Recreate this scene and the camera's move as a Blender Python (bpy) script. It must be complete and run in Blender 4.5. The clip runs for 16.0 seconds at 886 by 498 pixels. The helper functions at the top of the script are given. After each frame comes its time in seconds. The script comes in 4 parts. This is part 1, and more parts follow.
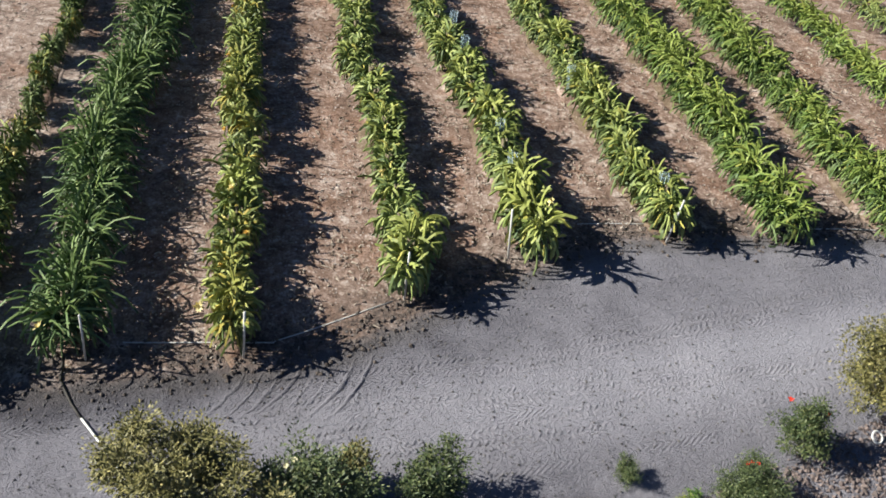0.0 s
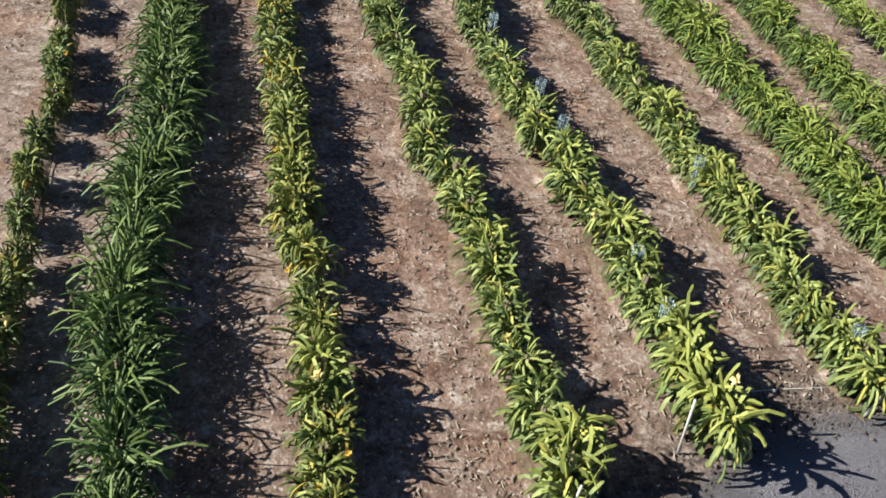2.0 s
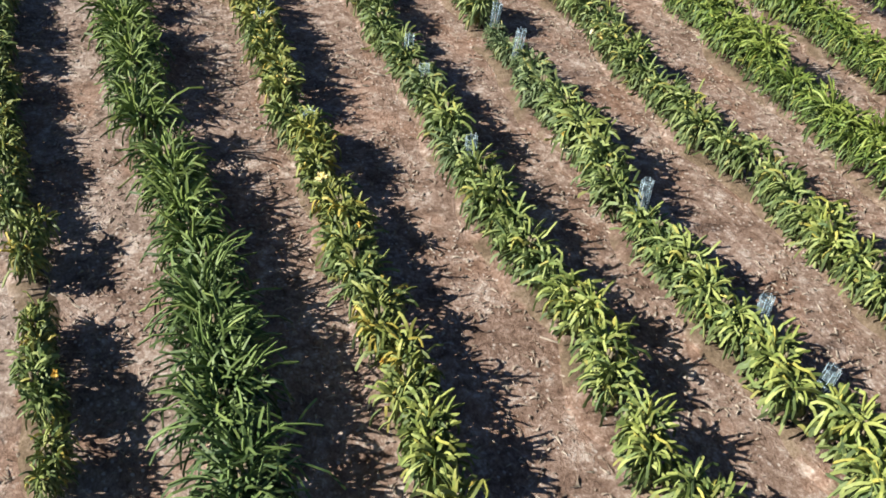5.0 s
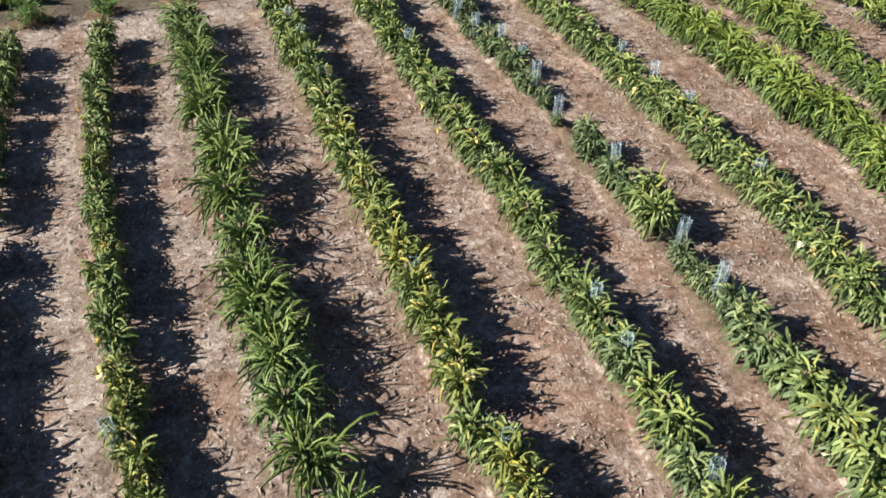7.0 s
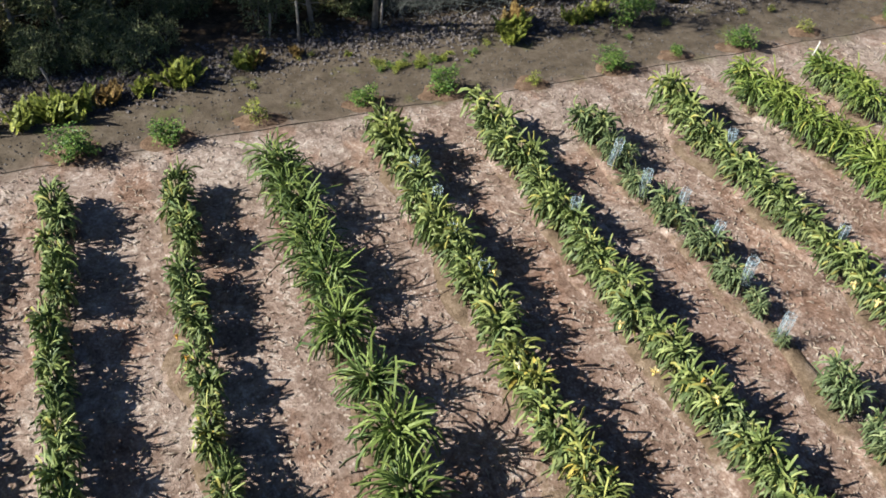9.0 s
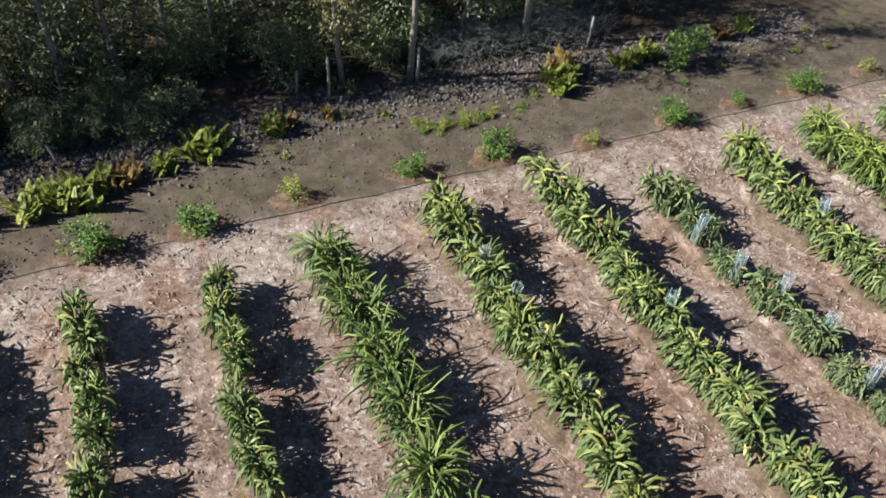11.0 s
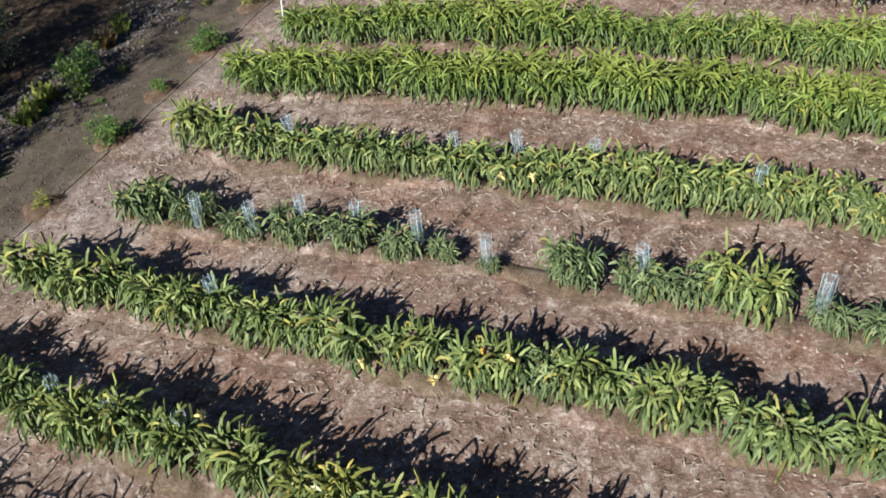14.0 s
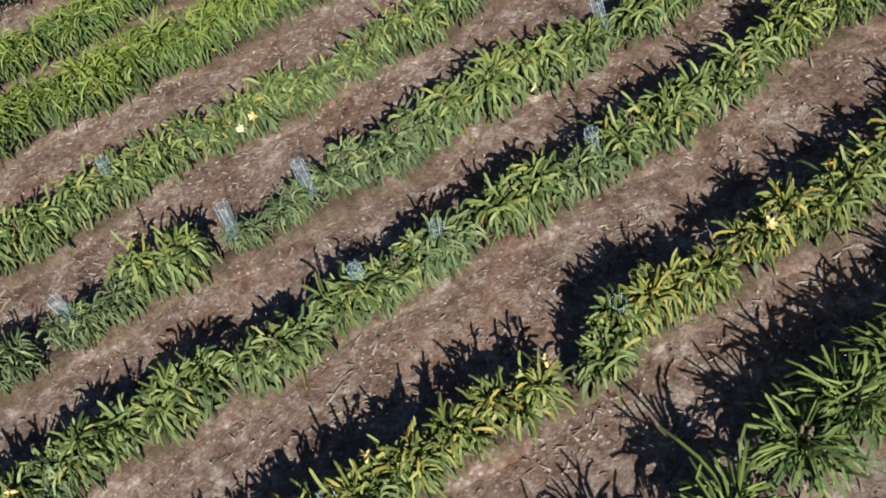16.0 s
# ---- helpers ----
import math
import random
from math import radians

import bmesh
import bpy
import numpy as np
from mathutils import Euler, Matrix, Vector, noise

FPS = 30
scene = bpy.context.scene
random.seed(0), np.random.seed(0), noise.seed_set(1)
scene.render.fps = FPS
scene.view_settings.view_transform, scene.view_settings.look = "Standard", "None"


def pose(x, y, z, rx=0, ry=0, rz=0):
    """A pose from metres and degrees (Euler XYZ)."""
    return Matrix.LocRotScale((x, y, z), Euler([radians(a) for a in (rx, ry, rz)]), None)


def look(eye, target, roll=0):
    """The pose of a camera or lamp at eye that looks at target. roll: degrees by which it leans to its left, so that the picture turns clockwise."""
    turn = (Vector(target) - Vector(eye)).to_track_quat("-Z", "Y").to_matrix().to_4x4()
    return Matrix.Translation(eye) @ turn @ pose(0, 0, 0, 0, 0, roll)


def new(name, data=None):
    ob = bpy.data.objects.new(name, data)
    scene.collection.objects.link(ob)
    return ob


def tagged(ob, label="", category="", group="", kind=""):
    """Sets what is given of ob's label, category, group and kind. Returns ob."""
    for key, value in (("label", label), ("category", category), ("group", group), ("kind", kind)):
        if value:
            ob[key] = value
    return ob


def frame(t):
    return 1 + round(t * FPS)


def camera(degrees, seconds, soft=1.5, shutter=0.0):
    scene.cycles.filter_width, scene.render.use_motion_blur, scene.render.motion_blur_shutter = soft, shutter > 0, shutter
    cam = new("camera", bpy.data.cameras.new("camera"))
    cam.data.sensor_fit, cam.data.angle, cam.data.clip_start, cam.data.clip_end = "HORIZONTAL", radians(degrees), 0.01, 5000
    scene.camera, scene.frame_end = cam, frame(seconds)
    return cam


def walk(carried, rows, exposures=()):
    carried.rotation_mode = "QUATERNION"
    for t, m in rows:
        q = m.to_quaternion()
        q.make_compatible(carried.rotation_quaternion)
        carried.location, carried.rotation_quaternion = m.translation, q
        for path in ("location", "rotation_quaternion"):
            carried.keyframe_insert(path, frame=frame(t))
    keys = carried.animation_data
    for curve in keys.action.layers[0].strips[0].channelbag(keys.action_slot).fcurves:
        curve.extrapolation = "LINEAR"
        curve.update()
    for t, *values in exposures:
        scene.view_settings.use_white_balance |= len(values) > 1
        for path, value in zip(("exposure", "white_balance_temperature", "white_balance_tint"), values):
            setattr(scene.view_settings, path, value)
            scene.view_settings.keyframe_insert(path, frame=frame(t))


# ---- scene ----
# lens 52 degrees, drone flight over the rows
cam = camera(52.0, 16.0, soft=1.75)
PATH = [
    (0, 3.139, -0.901, 11.108, 51.30, -4.96, -9.42),
    (0.5, 2.589, 0.546, 11.170, 50.76, -5.68, -9.44),
    (1, 2.090, 2.095, 11.165, 50.24, -6.26, -9.86),
    (1.5, 1.562, 3.698, 10.922, 49.87, -6.89, -10.89),
    (2, 1.139, 5.190, 10.505, 49.76, -7.09, -12.23),
    (2.5, 0.860, 6.650, 10.017, 50.10, -6.62, -15.03),
    (3, 0.587, 8.104, 9.640, 50.26, -6.10, -18.07),
    (3.5, 0.197, 9.624, 9.375, 50.11, -6.43, -19.53),
    (4, -0.113, 11.189, 9.278, 49.89, -7.02, -19.60),
    (4.2, -0.254, 11.844, 9.282, 49.77, -7.26, -19.74),
    (6.3, -0.558, 17.521, 10.736, 51.50, 0.05, -19.53),
    (6.5, -0.688, 18.264, 10.937, 51.16, -0.13, -19.60),
    (7, -1.132, 20.254, 11.375, 50.29, -0.74, -20.11),
    (7.5, -1.635, 22.338, 11.721, 49.51, -1.51, -20.70),
    (8, -2.106, 24.589, 11.683, 49.31, -2.39, -21.09),
    (8.5, -2.645, 26.784, 11.884, 48.79, -3.38, -21.60),
    (9, -3.097, 28.577, 12.060, 48.24, -4.21, -22.06),
    (9.5, -3.437, 29.874, 12.120, 47.94, -4.69, -22.32),
    (9.7, -3.541, 30.302, 12.100, 47.91, -4.85, -22.36),
    (11.8, -3.810, 32.380, 11.640, 48.28, -3.85, -27.48),
    (12, -3.659, 32.355, 11.300, 49.06, -3.53, -28.50),
    (12.5, -3.339, 32.404, 11.044, 49.72, -1.29, -35.70),
    (13, -3.112, 32.435, 10.834, 49.91, 1.37, -46.27),
    (13.5, -3.019, 32.302, 10.587, 49.99, 3.83, -58.55),
    (14, -2.848, 31.922, 10.332, 49.73, 6.21, -68.44),
    (14.5, -2.847, 31.463, 10.017, 48.54, 10.32, -80.31),
    (15, -2.721, 31.493, 9.926, 46.29, 11.59, -91.68),
    (15.5, -2.849, 31.511, 10.098, 43.31, 11.93, -105.83),
    (16, -2.848, 31.513, 9.945, 40.80, 11.97, -121.11),
]
walk(cam, [(t, pose(x, y, z, rx, ry, rz)) for t, x, y, z, rx, ry, rz in PATH],
     exposures=[(0.0, 0.98, 5450, 13), (1.0, 0.88, 5450, 13), (2.5, 0.93, 5500, 13), (6.5, 1.02, 5530, 14), (9.7, 0.95, 5500, 15), (12.0, 0.97, 5350, 16), (14.0, 0.65, 5350, 15), (16.0, 0.30, 5380, 13)])

# ---------------------------------------------------------------- light
SUN_ELEV, SUN_FROM = 34.0, -78.0     # degrees; compass bearing of the sun from +y, clockwise
world = bpy.data.worlds.new("sky")
scene.world = world
world.use_nodes = True
wn = world.node_tree.nodes
sky = wn.new("ShaderNodeTexSky")
sky.sky_type = "NISHITA"
sky.sun_disc = False
sky.sun_elevation = radians(SUN_ELEV)
sky.ozone_density = 3.0
sky.dust_density = 0.3
sky.sun_rotation = radians(SUN_FROM)
wn["Background"].inputs["Strength"].default_value = 0.026
world.node_tree.links.new(sky.outputs[0], wn["Background"].inputs["Color"])
sun = new("sun", bpy.data.lights.new("sun", "SUN"))
sun.data.energy = 5.0
sun.data.angle = radians(0.55)
sun.data.color = (1.0, 0.88, 0.63)
sb = radians(SUN_FROM)
sun_at = Vector((math.sin(sb) * math.cos(radians(SUN_ELEV)), math.cos(sb) * math.cos(radians(SUN_ELEV)), math.sin(radians(SUN_ELEV))))
sun.matrix_world = look(sun_at * 60 + Vector((5, 30, 0)), (5, 30, 0))

# ---------------------------------------------------------------- material helpers
class Nodes:
    """Short hand for building node materials."""
    def __init__(self, name, rough=0.8, spec=0.3):
        self.mat = bpy.data.materials.new(name)
        self.mat.use_nodes = True
        self.tree = self.mat.node_tree
        self.bsdf = self.tree.nodes["Principled BSDF"]
        self.bsdf.inputs["Roughness"].default_value = rough
        self.bsdf.inputs["Specular IOR Level"].default_value = spec
        self.pos = self.tree.nodes.new("ShaderNodeNewGeometry").outputs["Position"]

    def link(self, a, b):
        self.tree.links.new(a, b)

    def put(self, socket, value):
        if hasattr(value, "is_output"):
            self.link(value, socket)
        else:
            socket.default_value = value

    def math(self, op, a, b=0.0, c=0.0, clamp=False):
        n = self.tree.nodes.new("ShaderNodeMath")
        n.operation, n.use_clamp = op, clamp
        for s, v in zip(n.inputs, (a, b, c)):
            self.put(s, v)
        return n.outputs[0]

    def noise(self, scale, detail=4.0, rough=0.6, at=None, dist=0.0):
        n = self.tree.nodes.new("ShaderNodeTexNoise")
        n.inputs["Scale"].default_value, n.inputs["Detail"].default_value = scale, detail
        n.inputs["Roughness"].default_value, n.inputs["Distortion"].default_value = rough, dist
        self.link(self.pos if at is None else at, n.inputs["Vector"])
        return n.outputs["Fac"]

    def voronoi(self, scale, at=None, feature="F1", out="Distance"):
        n = self.tree.nodes.new("ShaderNodeTexVoronoi")
        n.feature = feature
        n.inputs["Scale"].default_value = scale
        self.link(self.pos if at is None else at, n.inputs["Vector"])
        return n.outputs[out]

    def span(self, v, a, b, c=0.0, d=1.0, smooth=True):
        n = self.tree.nodes.new("ShaderNodeMapRange")
        n.interpolation_type = "SMOOTHSTEP" if smooth else "LINEAR"
        for s, x in zip(n.inputs[:5], (v, a, b, c, d)):
            self.put(s, x)
        return n.outputs[0]

    def ramp(self, v, *stops):
        n = self.tree.nodes.new("ShaderNodeValToRGB")
        e = n.color_ramp.elements
        while len(e) < len(stops):
            e.new(0.5)
        for k, (p, c) in zip(e, stops):
            k.position, k.color = p, (*c, 1)
        self.link(v, n.inputs[0])
        return n.outputs[0]

    def mix(self, f, a, b):
        n = self.tree.nodes.new("ShaderNodeMix")
        n.data_type = "RGBA"
        self.put(n.inputs["Factor"], f)
        for s, v in ((n.inputs[6], a), (n.inputs[7], b)):
            self.put(s, v if hasattr(v, "is_output") else (*v, 1))
        return n.outputs[2]

    def scaled(self, x, y, z):
        n = self.tree.nodes.new("ShaderNodeVectorMath")
        n.operation = "MULTIPLY"
        self.link(self.pos, n.inputs[0])
        n.inputs[1].default_value = (x, y, z)
        return n.outputs[0]

    def axes(self):
        n = self.tree.nodes.new("ShaderNodeSeparateXYZ")
        self.link(self.pos, n.inputs[0])
        return n.outputs

    def bump(self, height, strength=0.5, distance=0.02):
        n = self.tree.nodes.new("ShaderNodeBump")
        n.inputs["Strength"].default_value, n.inputs["Distance"].default_value = strength, distance
        self.link(height, n.inputs["Height"])
        self.link(n.outputs[0], self.bsdf.inputs["Normal"])

    def base(self, c):
        self.put(self.bsdf.inputs["Base Color"], c if hasattr(c, "is_output") else (*c, 1))
        return self.mat

    def island(self):
        for n in self.tree.nodes:
            if n.type == "NEW_GEOMETRY":
                return n.outputs["Random Per Island"]


def mulch(m):
    """Colour and relief of straw mulch: pale litter, pinkish-brown soil and rusty bare patches."""
    x, y, z = m.axes()
    broad = m.noise(0.35, 3)
    patch = m.noise(1.35, 5, 0.62, dist=0.6)
    clump = m.noise(5.0, 6, 0.7, dist=0.7)
    fibre = m.noise(24.0, 5, 0.75, at=m.scaled(1.0, 0.7, 1.0), dist=0.5)
    mixed = m.math("ADD", m.math("MULTIPLY", clump, 0.38), m.math("MULTIPLY", fibre, 0.32))
    mixed = m.math("ADD", mixed, m.math("MULTIPLY", patch, 0.30))
    soil = m.ramp(mixed, (0.38, (0.060, 0.038, 0.028)), (0.455, (0.165, 0.104, 0.077)), (0.52, (0.275, 0.19, 0.152)), (0.565, (0.42, 0.340, 0.300)), (0.63, (0.66, 0.59, 0.545)))
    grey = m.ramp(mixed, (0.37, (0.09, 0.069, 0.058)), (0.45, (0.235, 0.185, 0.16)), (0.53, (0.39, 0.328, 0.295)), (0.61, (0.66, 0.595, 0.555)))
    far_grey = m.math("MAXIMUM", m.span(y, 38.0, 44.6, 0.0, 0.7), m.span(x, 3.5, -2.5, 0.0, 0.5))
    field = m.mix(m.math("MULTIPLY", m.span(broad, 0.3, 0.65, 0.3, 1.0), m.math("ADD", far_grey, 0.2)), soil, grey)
    rust = m.ramp(mixed, (0.40, (0.10, 0.055, 0.036)), (0.55, (0.33, 0.205, 0.148)), (0.63, (0.52, 0.41, 0.34)))
    field = m.mix(m.span(m.noise(0.8, 5, 0.65, at=m.scaled(1.0, 0.55, 1.0)), 0.50, 0.62, 0.0, 0.65), field, rust)
    chip = m.math("MULTIPLY", m.span(m.voronoi(11.0, at=m.scaled(1.0, 0.75, 1.0)), 0.30, 0.16), m.span(m.noise(2.4, 4), 0.43, 0.58, 0.0, 0.85))
    field = m.mix(chip, field, (0.54, 0.475, 0.44))
    return field, fibre, clump


def ground_material():
    m = Nodes("mulch_and_gravel", rough=0.95, spec=0.15)
    x, y, z = m.axes()
    wob = m.math("MULTIPLY", m.math("SUBTRACT", m.noise(0.9, 5), 0.5), 1.1)
    field, fibre, clump = mulch(m)
    # cinder gravel of the near track
    grain = m.noise(38.0, 4, 0.7)
    lumps = m.math("ADD", m.math("MULTIPLY", m.noise(14.0, 3, 0.6), 0.45), m.math("MULTIPLY", grain, 0.85))
    worn = m.span(m.math("ABSOLUTE", m.math("SUBTRACT", m.math("SUBTRACT", y, m.math("MULTIPLY", x, 0.127)), 7.75)), 0.3, 1.6, 1.0, 0.0)
    dust = m.math("ADD", m.math("MULTIPLY", worn, 0.4), m.math("MULTIPLY", m.noise(1.1, 5, 0.65), 0.6))
    dust = m.math("ADD", dust, m.span(x, -1.0, 12.0, -0.13, 0.2))
    cinder = m.ramp(m.math("ADD", m.math("MULTIPLY", dust, 0.5), m.math("MULTIPLY", m.math("ADD", m.math("MULTIPLY", grain, 0.6), m.math("MULTIPLY", m.noise(90.0, 3, 0.7), 0.4)), 0.5)),
                    (0.32, (0.06, 0.057, 0.068)), (0.46, (0.178, 0.172, 0.198)), (0.72, (0.30, 0.292, 0.33)))
    # brown dirt of the far track
    dirt = m.ramp(m.math("ADD", m.math("MULTIPLY", m.noise(2.2, 6, 0.7), 0.6), m.math("MULTIPLY", grain, 0.4)),
                  (0.34, (0.05, 0.040, 0.030)), (0.5, (0.108, 0.088, 0.066)), (0.66, (0.185, 0.156, 0.126)))
    moss = m.span(m.noise(0.8, 4), 0.56, 0.66, 0.0, 0.45)
    dirt = m.mix(moss, dirt, (0.13, 0.14, 0.045))
    litter = m.ramp(m.noise(3.0, 6, 0.75), (0.35, (0.03, 0.022, 0.014)), (0.55, (0.085, 0.06, 0.04)), (0.7, (0.19, 0.14, 0.10)))
    edge = m.math("ADD", m.span(x, 2.2, 10.8, 9.75, 12.75), m.math("MULTIPLY", wob, 0.6))
    on_track = m.span(m.math("SUBTRACT", edge, y), -0.12, 0.22)
    on_far = m.span(m.math("ADD", y, m.math("MULTIPLY", wob, 1.5)), 45.3, 46.3)
    on_wood = m.span(m.math("ADD", y, wob), 49.3, 50.7)
    east = m.span(m.math("SUBTRACT", x, m.math("MULTIPLY", wob, 2.0)), 17.0, 19.5)
    col = m.mix(on_far, field, dirt)
    col = m.mix(m.math("MULTIPLY", on_wood, m.math("SUBTRACT", 1.0, east)), col, litter)
    rim = m.math("MULTIPLY", m.span(m.math("SUBTRACT", edge, y), 0.75, 0.1, 0.0, 0.6), on_track)
    cinder = m.mix(rim, cinder, m.ramp(grain, (0.35, (0.04, 0.035, 0.033)), (0.65, (0.14, 0.125, 0.115))))
    soil_end = m.span(m.math("SUBTRACT", y, edge), 2.0, 0.1, 0.0, 0.95)
    soil_end = m.math("MULTIPLY", soil_end, m.span(clump, 0.40, 0.58, 1.0, 0.45))
    col = m.mix(soil_end, col, m.ramp(fibre, (0.35, (0.04, 0.033, 0.031)), (0.65, (0.15, 0.125, 0.112))))
    col = m.mix(on_track, col, cinder)
    # tyre tread in the near track
    along = m.math("ADD", x, m.math("MULTIPLY", y, 0.127))
    across = m.math("SUBTRACT", y, m.math("MULTIPLY", x, 0.127))
    bar = m.math("SINE", m.math("MULTIPLY", m.math("ADD", along, m.math("MULTIPLY", m.math("PINGPONG", across, 0.14), 1.6)), 52.0))
    lane = m.span(m.math("SINE", m.math("MULTIPLY", m.math("ADD", across, m.math("MULTIPLY", wob, 0.15)), 5.2)), 0.55, 0.85)
    lug = m.math("MULTIPLY", m.math("MULTIPLY", bar, lane), on_track)
    lug = m.math("MULTIPLY", lug, m.span(m.noise(0.8, 3), 0.40, 0.62))
    twist = m.tree.nodes.new("ShaderNodeCombineXYZ")
    m.link(m.math("MULTIPLY", along, 0.22), twist.inputs[0])
    m.link(m.math("MULTIPLY", across, 1.7), twist.inputs[1])
    rut = m.math("MULTIPLY", m.noise(4.5, 4, 0.6, at=twist.outputs[0], dist=0.5), on_track)
    h = m.math("ADD", m.math("MULTIPLY", fibre, 0.7), m.math("MULTIPLY", clump, 1.4))
    h = m.math("ADD", h, m.math("MULTIPLY", lumps, m.math("MAXIMUM", on_track, on_far)))
    h = m.math("ADD", h, m.math("ADD", m.math("MULTIPLY", lug, 0.22), m.math("MULTIPLY", rut, 1.0)))
    h = m.math("MULTIPLY", h, m.math("SUBTRACT", 1.0, m.math("MULTIPLY", on_far, 0.7)))
    m.bump(h, 0.8, 0.035)
    return m.base(col)


def stem_material(name, tones, yellow, amount):
    """Green cactus stems; tones dark to light, some stems gone yellow."""
    m = Nodes(name, rough=0.56, spec=0.28)
    r = m.island()
    v = m.math("ADD", m.math("MULTIPLY", r, 0.68), m.math("MULTIPLY", m.noise(2.0, 3), 0.32))
    col = m.ramp(v, (0.2, tuple(c * 0.8 for c in tones[0])), (0.5, tones[1]), (0.8, tuple(c * 1.08 for c in tones[2])))
    col = m.mix(m.span(m.math("FRACT", m.math("MULTIPLY", r, 13.7)), 0.86, 0.89, 0.0, 0.45), col, (0.115, 0.18, 0.09))
    col = m.mix(m.span(m.math("FRACT", m.math("MULTIPLY", r, 7.31)), 1.0 - amount, 1.0 - amount * 0.6), col, yellow)
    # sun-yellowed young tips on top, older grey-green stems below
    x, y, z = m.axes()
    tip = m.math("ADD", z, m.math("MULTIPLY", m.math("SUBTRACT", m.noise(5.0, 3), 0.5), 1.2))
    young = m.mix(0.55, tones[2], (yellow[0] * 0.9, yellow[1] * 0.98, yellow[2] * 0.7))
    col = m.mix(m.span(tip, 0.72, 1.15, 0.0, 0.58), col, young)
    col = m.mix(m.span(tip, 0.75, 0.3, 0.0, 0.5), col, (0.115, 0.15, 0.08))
    col = m.mix(m.span(m.noise(14.0, 3), 0.6, 0.72, 0.0, 0.35), col, (0.30, 0.27, 0.10))
    m.bump(m.noise(30.0, 3), 0.25, 0.01)
    m.bsdf.inputs["Subsurface Weight"].default_value = 0.0
    return m.base(col)


def simple(name, dark, light, rough=0.7, scale=12.0, spec=0.3, metal=0.0, bump=0.3):
    m = Nodes(name, rough=rough, spec=spec)
    m.bsdf.inputs["Metallic"].default_value = metal
    v = m.math("ADD", m.math("MULTIPLY", m.noise(scale, 5, 0.7), 0.7), m.math("MULTIPLY", m.island(), 0.3))
    if bump:
        m.bump(m.noise(scale * 2.5, 4, 0.7), bump, 0.02)
    return m.base(m.ramp(v, (0.3, dark), (0.7, light)))


def leaf_material(name, dark, mid, light):
    m = Nodes(name, rough=0.5, spec=0.35)
    v = m.math("ADD", m.math("MULTIPLY", m.island(), 0.6), m.math("MULTIPLY", m.noise(1.3, 3), 0.4))
    m.bsdf.inputs["Transmission Weight"].default_value = 0.0
    return m.base(m.ramp(v, (0.22, dark), (0.5, mid), (0.8, light)))


M_GROUND = ground_material()
M_STEM = {
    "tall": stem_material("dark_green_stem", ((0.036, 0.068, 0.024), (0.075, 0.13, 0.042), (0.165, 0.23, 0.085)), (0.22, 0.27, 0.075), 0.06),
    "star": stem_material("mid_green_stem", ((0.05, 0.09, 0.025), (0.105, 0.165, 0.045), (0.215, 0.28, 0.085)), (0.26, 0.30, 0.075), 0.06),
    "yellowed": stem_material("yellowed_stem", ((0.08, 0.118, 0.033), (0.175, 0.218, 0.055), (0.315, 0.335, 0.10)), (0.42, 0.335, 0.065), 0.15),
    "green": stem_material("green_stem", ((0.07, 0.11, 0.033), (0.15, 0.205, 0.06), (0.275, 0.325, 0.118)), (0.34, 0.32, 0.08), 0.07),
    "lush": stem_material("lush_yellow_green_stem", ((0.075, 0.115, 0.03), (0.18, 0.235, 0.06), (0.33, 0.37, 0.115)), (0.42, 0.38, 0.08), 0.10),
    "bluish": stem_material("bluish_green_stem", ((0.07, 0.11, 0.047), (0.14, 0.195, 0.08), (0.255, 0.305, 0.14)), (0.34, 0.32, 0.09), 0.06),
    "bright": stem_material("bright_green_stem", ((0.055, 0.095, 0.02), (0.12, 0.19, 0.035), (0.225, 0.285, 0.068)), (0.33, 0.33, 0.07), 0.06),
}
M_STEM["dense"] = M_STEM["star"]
M_WOODY = simple("woody_base", (0.10, 0.085, 0.055), (0.24, 0.20, 0.13), 0.85, 20.0)
M_POST = simple("weathered_post", (0.22, 0.20, 0.17), (0.42, 0.39, 0.35), 0.85, 15.0)
M_BARK = simple("grey_bark", (0.12, 0.11, 0.097), (0.38, 0.36, 0.33), 0.9, 6.0, bump=0.8)
M_PALE = simple("pale_stem", (0.34, 0.32, 0.28), (0.58, 0.55, 0.50), 0.8, 12.0)
M_ROCK = simple("lava_rock", (0.045, 0.042, 0.043), (0.17, 0.16, 0.16), 0.92, 8.0, bump=0.9)
M_STRAW = simple("straw", (0.16, 0.12, 0.09), (0.50, 0.435, 0.37), 0.9, 6.0, bump=0.0)
M_WIRE = simple("clear_plastic_mesh", (0.38, 0.52, 0.64), (0.60, 0.72, 0.82), 0.3, 10.0, spec=0.6, bump=0.0)
def sleeve_material():
    """See-through bluish net: small threads with open space between."""
    m = Nodes("translucent_net", rough=0.4, spec=0.4)
    thread = m.span(m.noise(26.0, 3, 0.6, at=m.scaled(1.6, 1.6, 0.35)), 0.45, 0.64, 0.02, 0.20)
    m.link(thread, m.bsdf.inputs["Alpha"])
    return m.base((0.50, 0.66, 0.76))


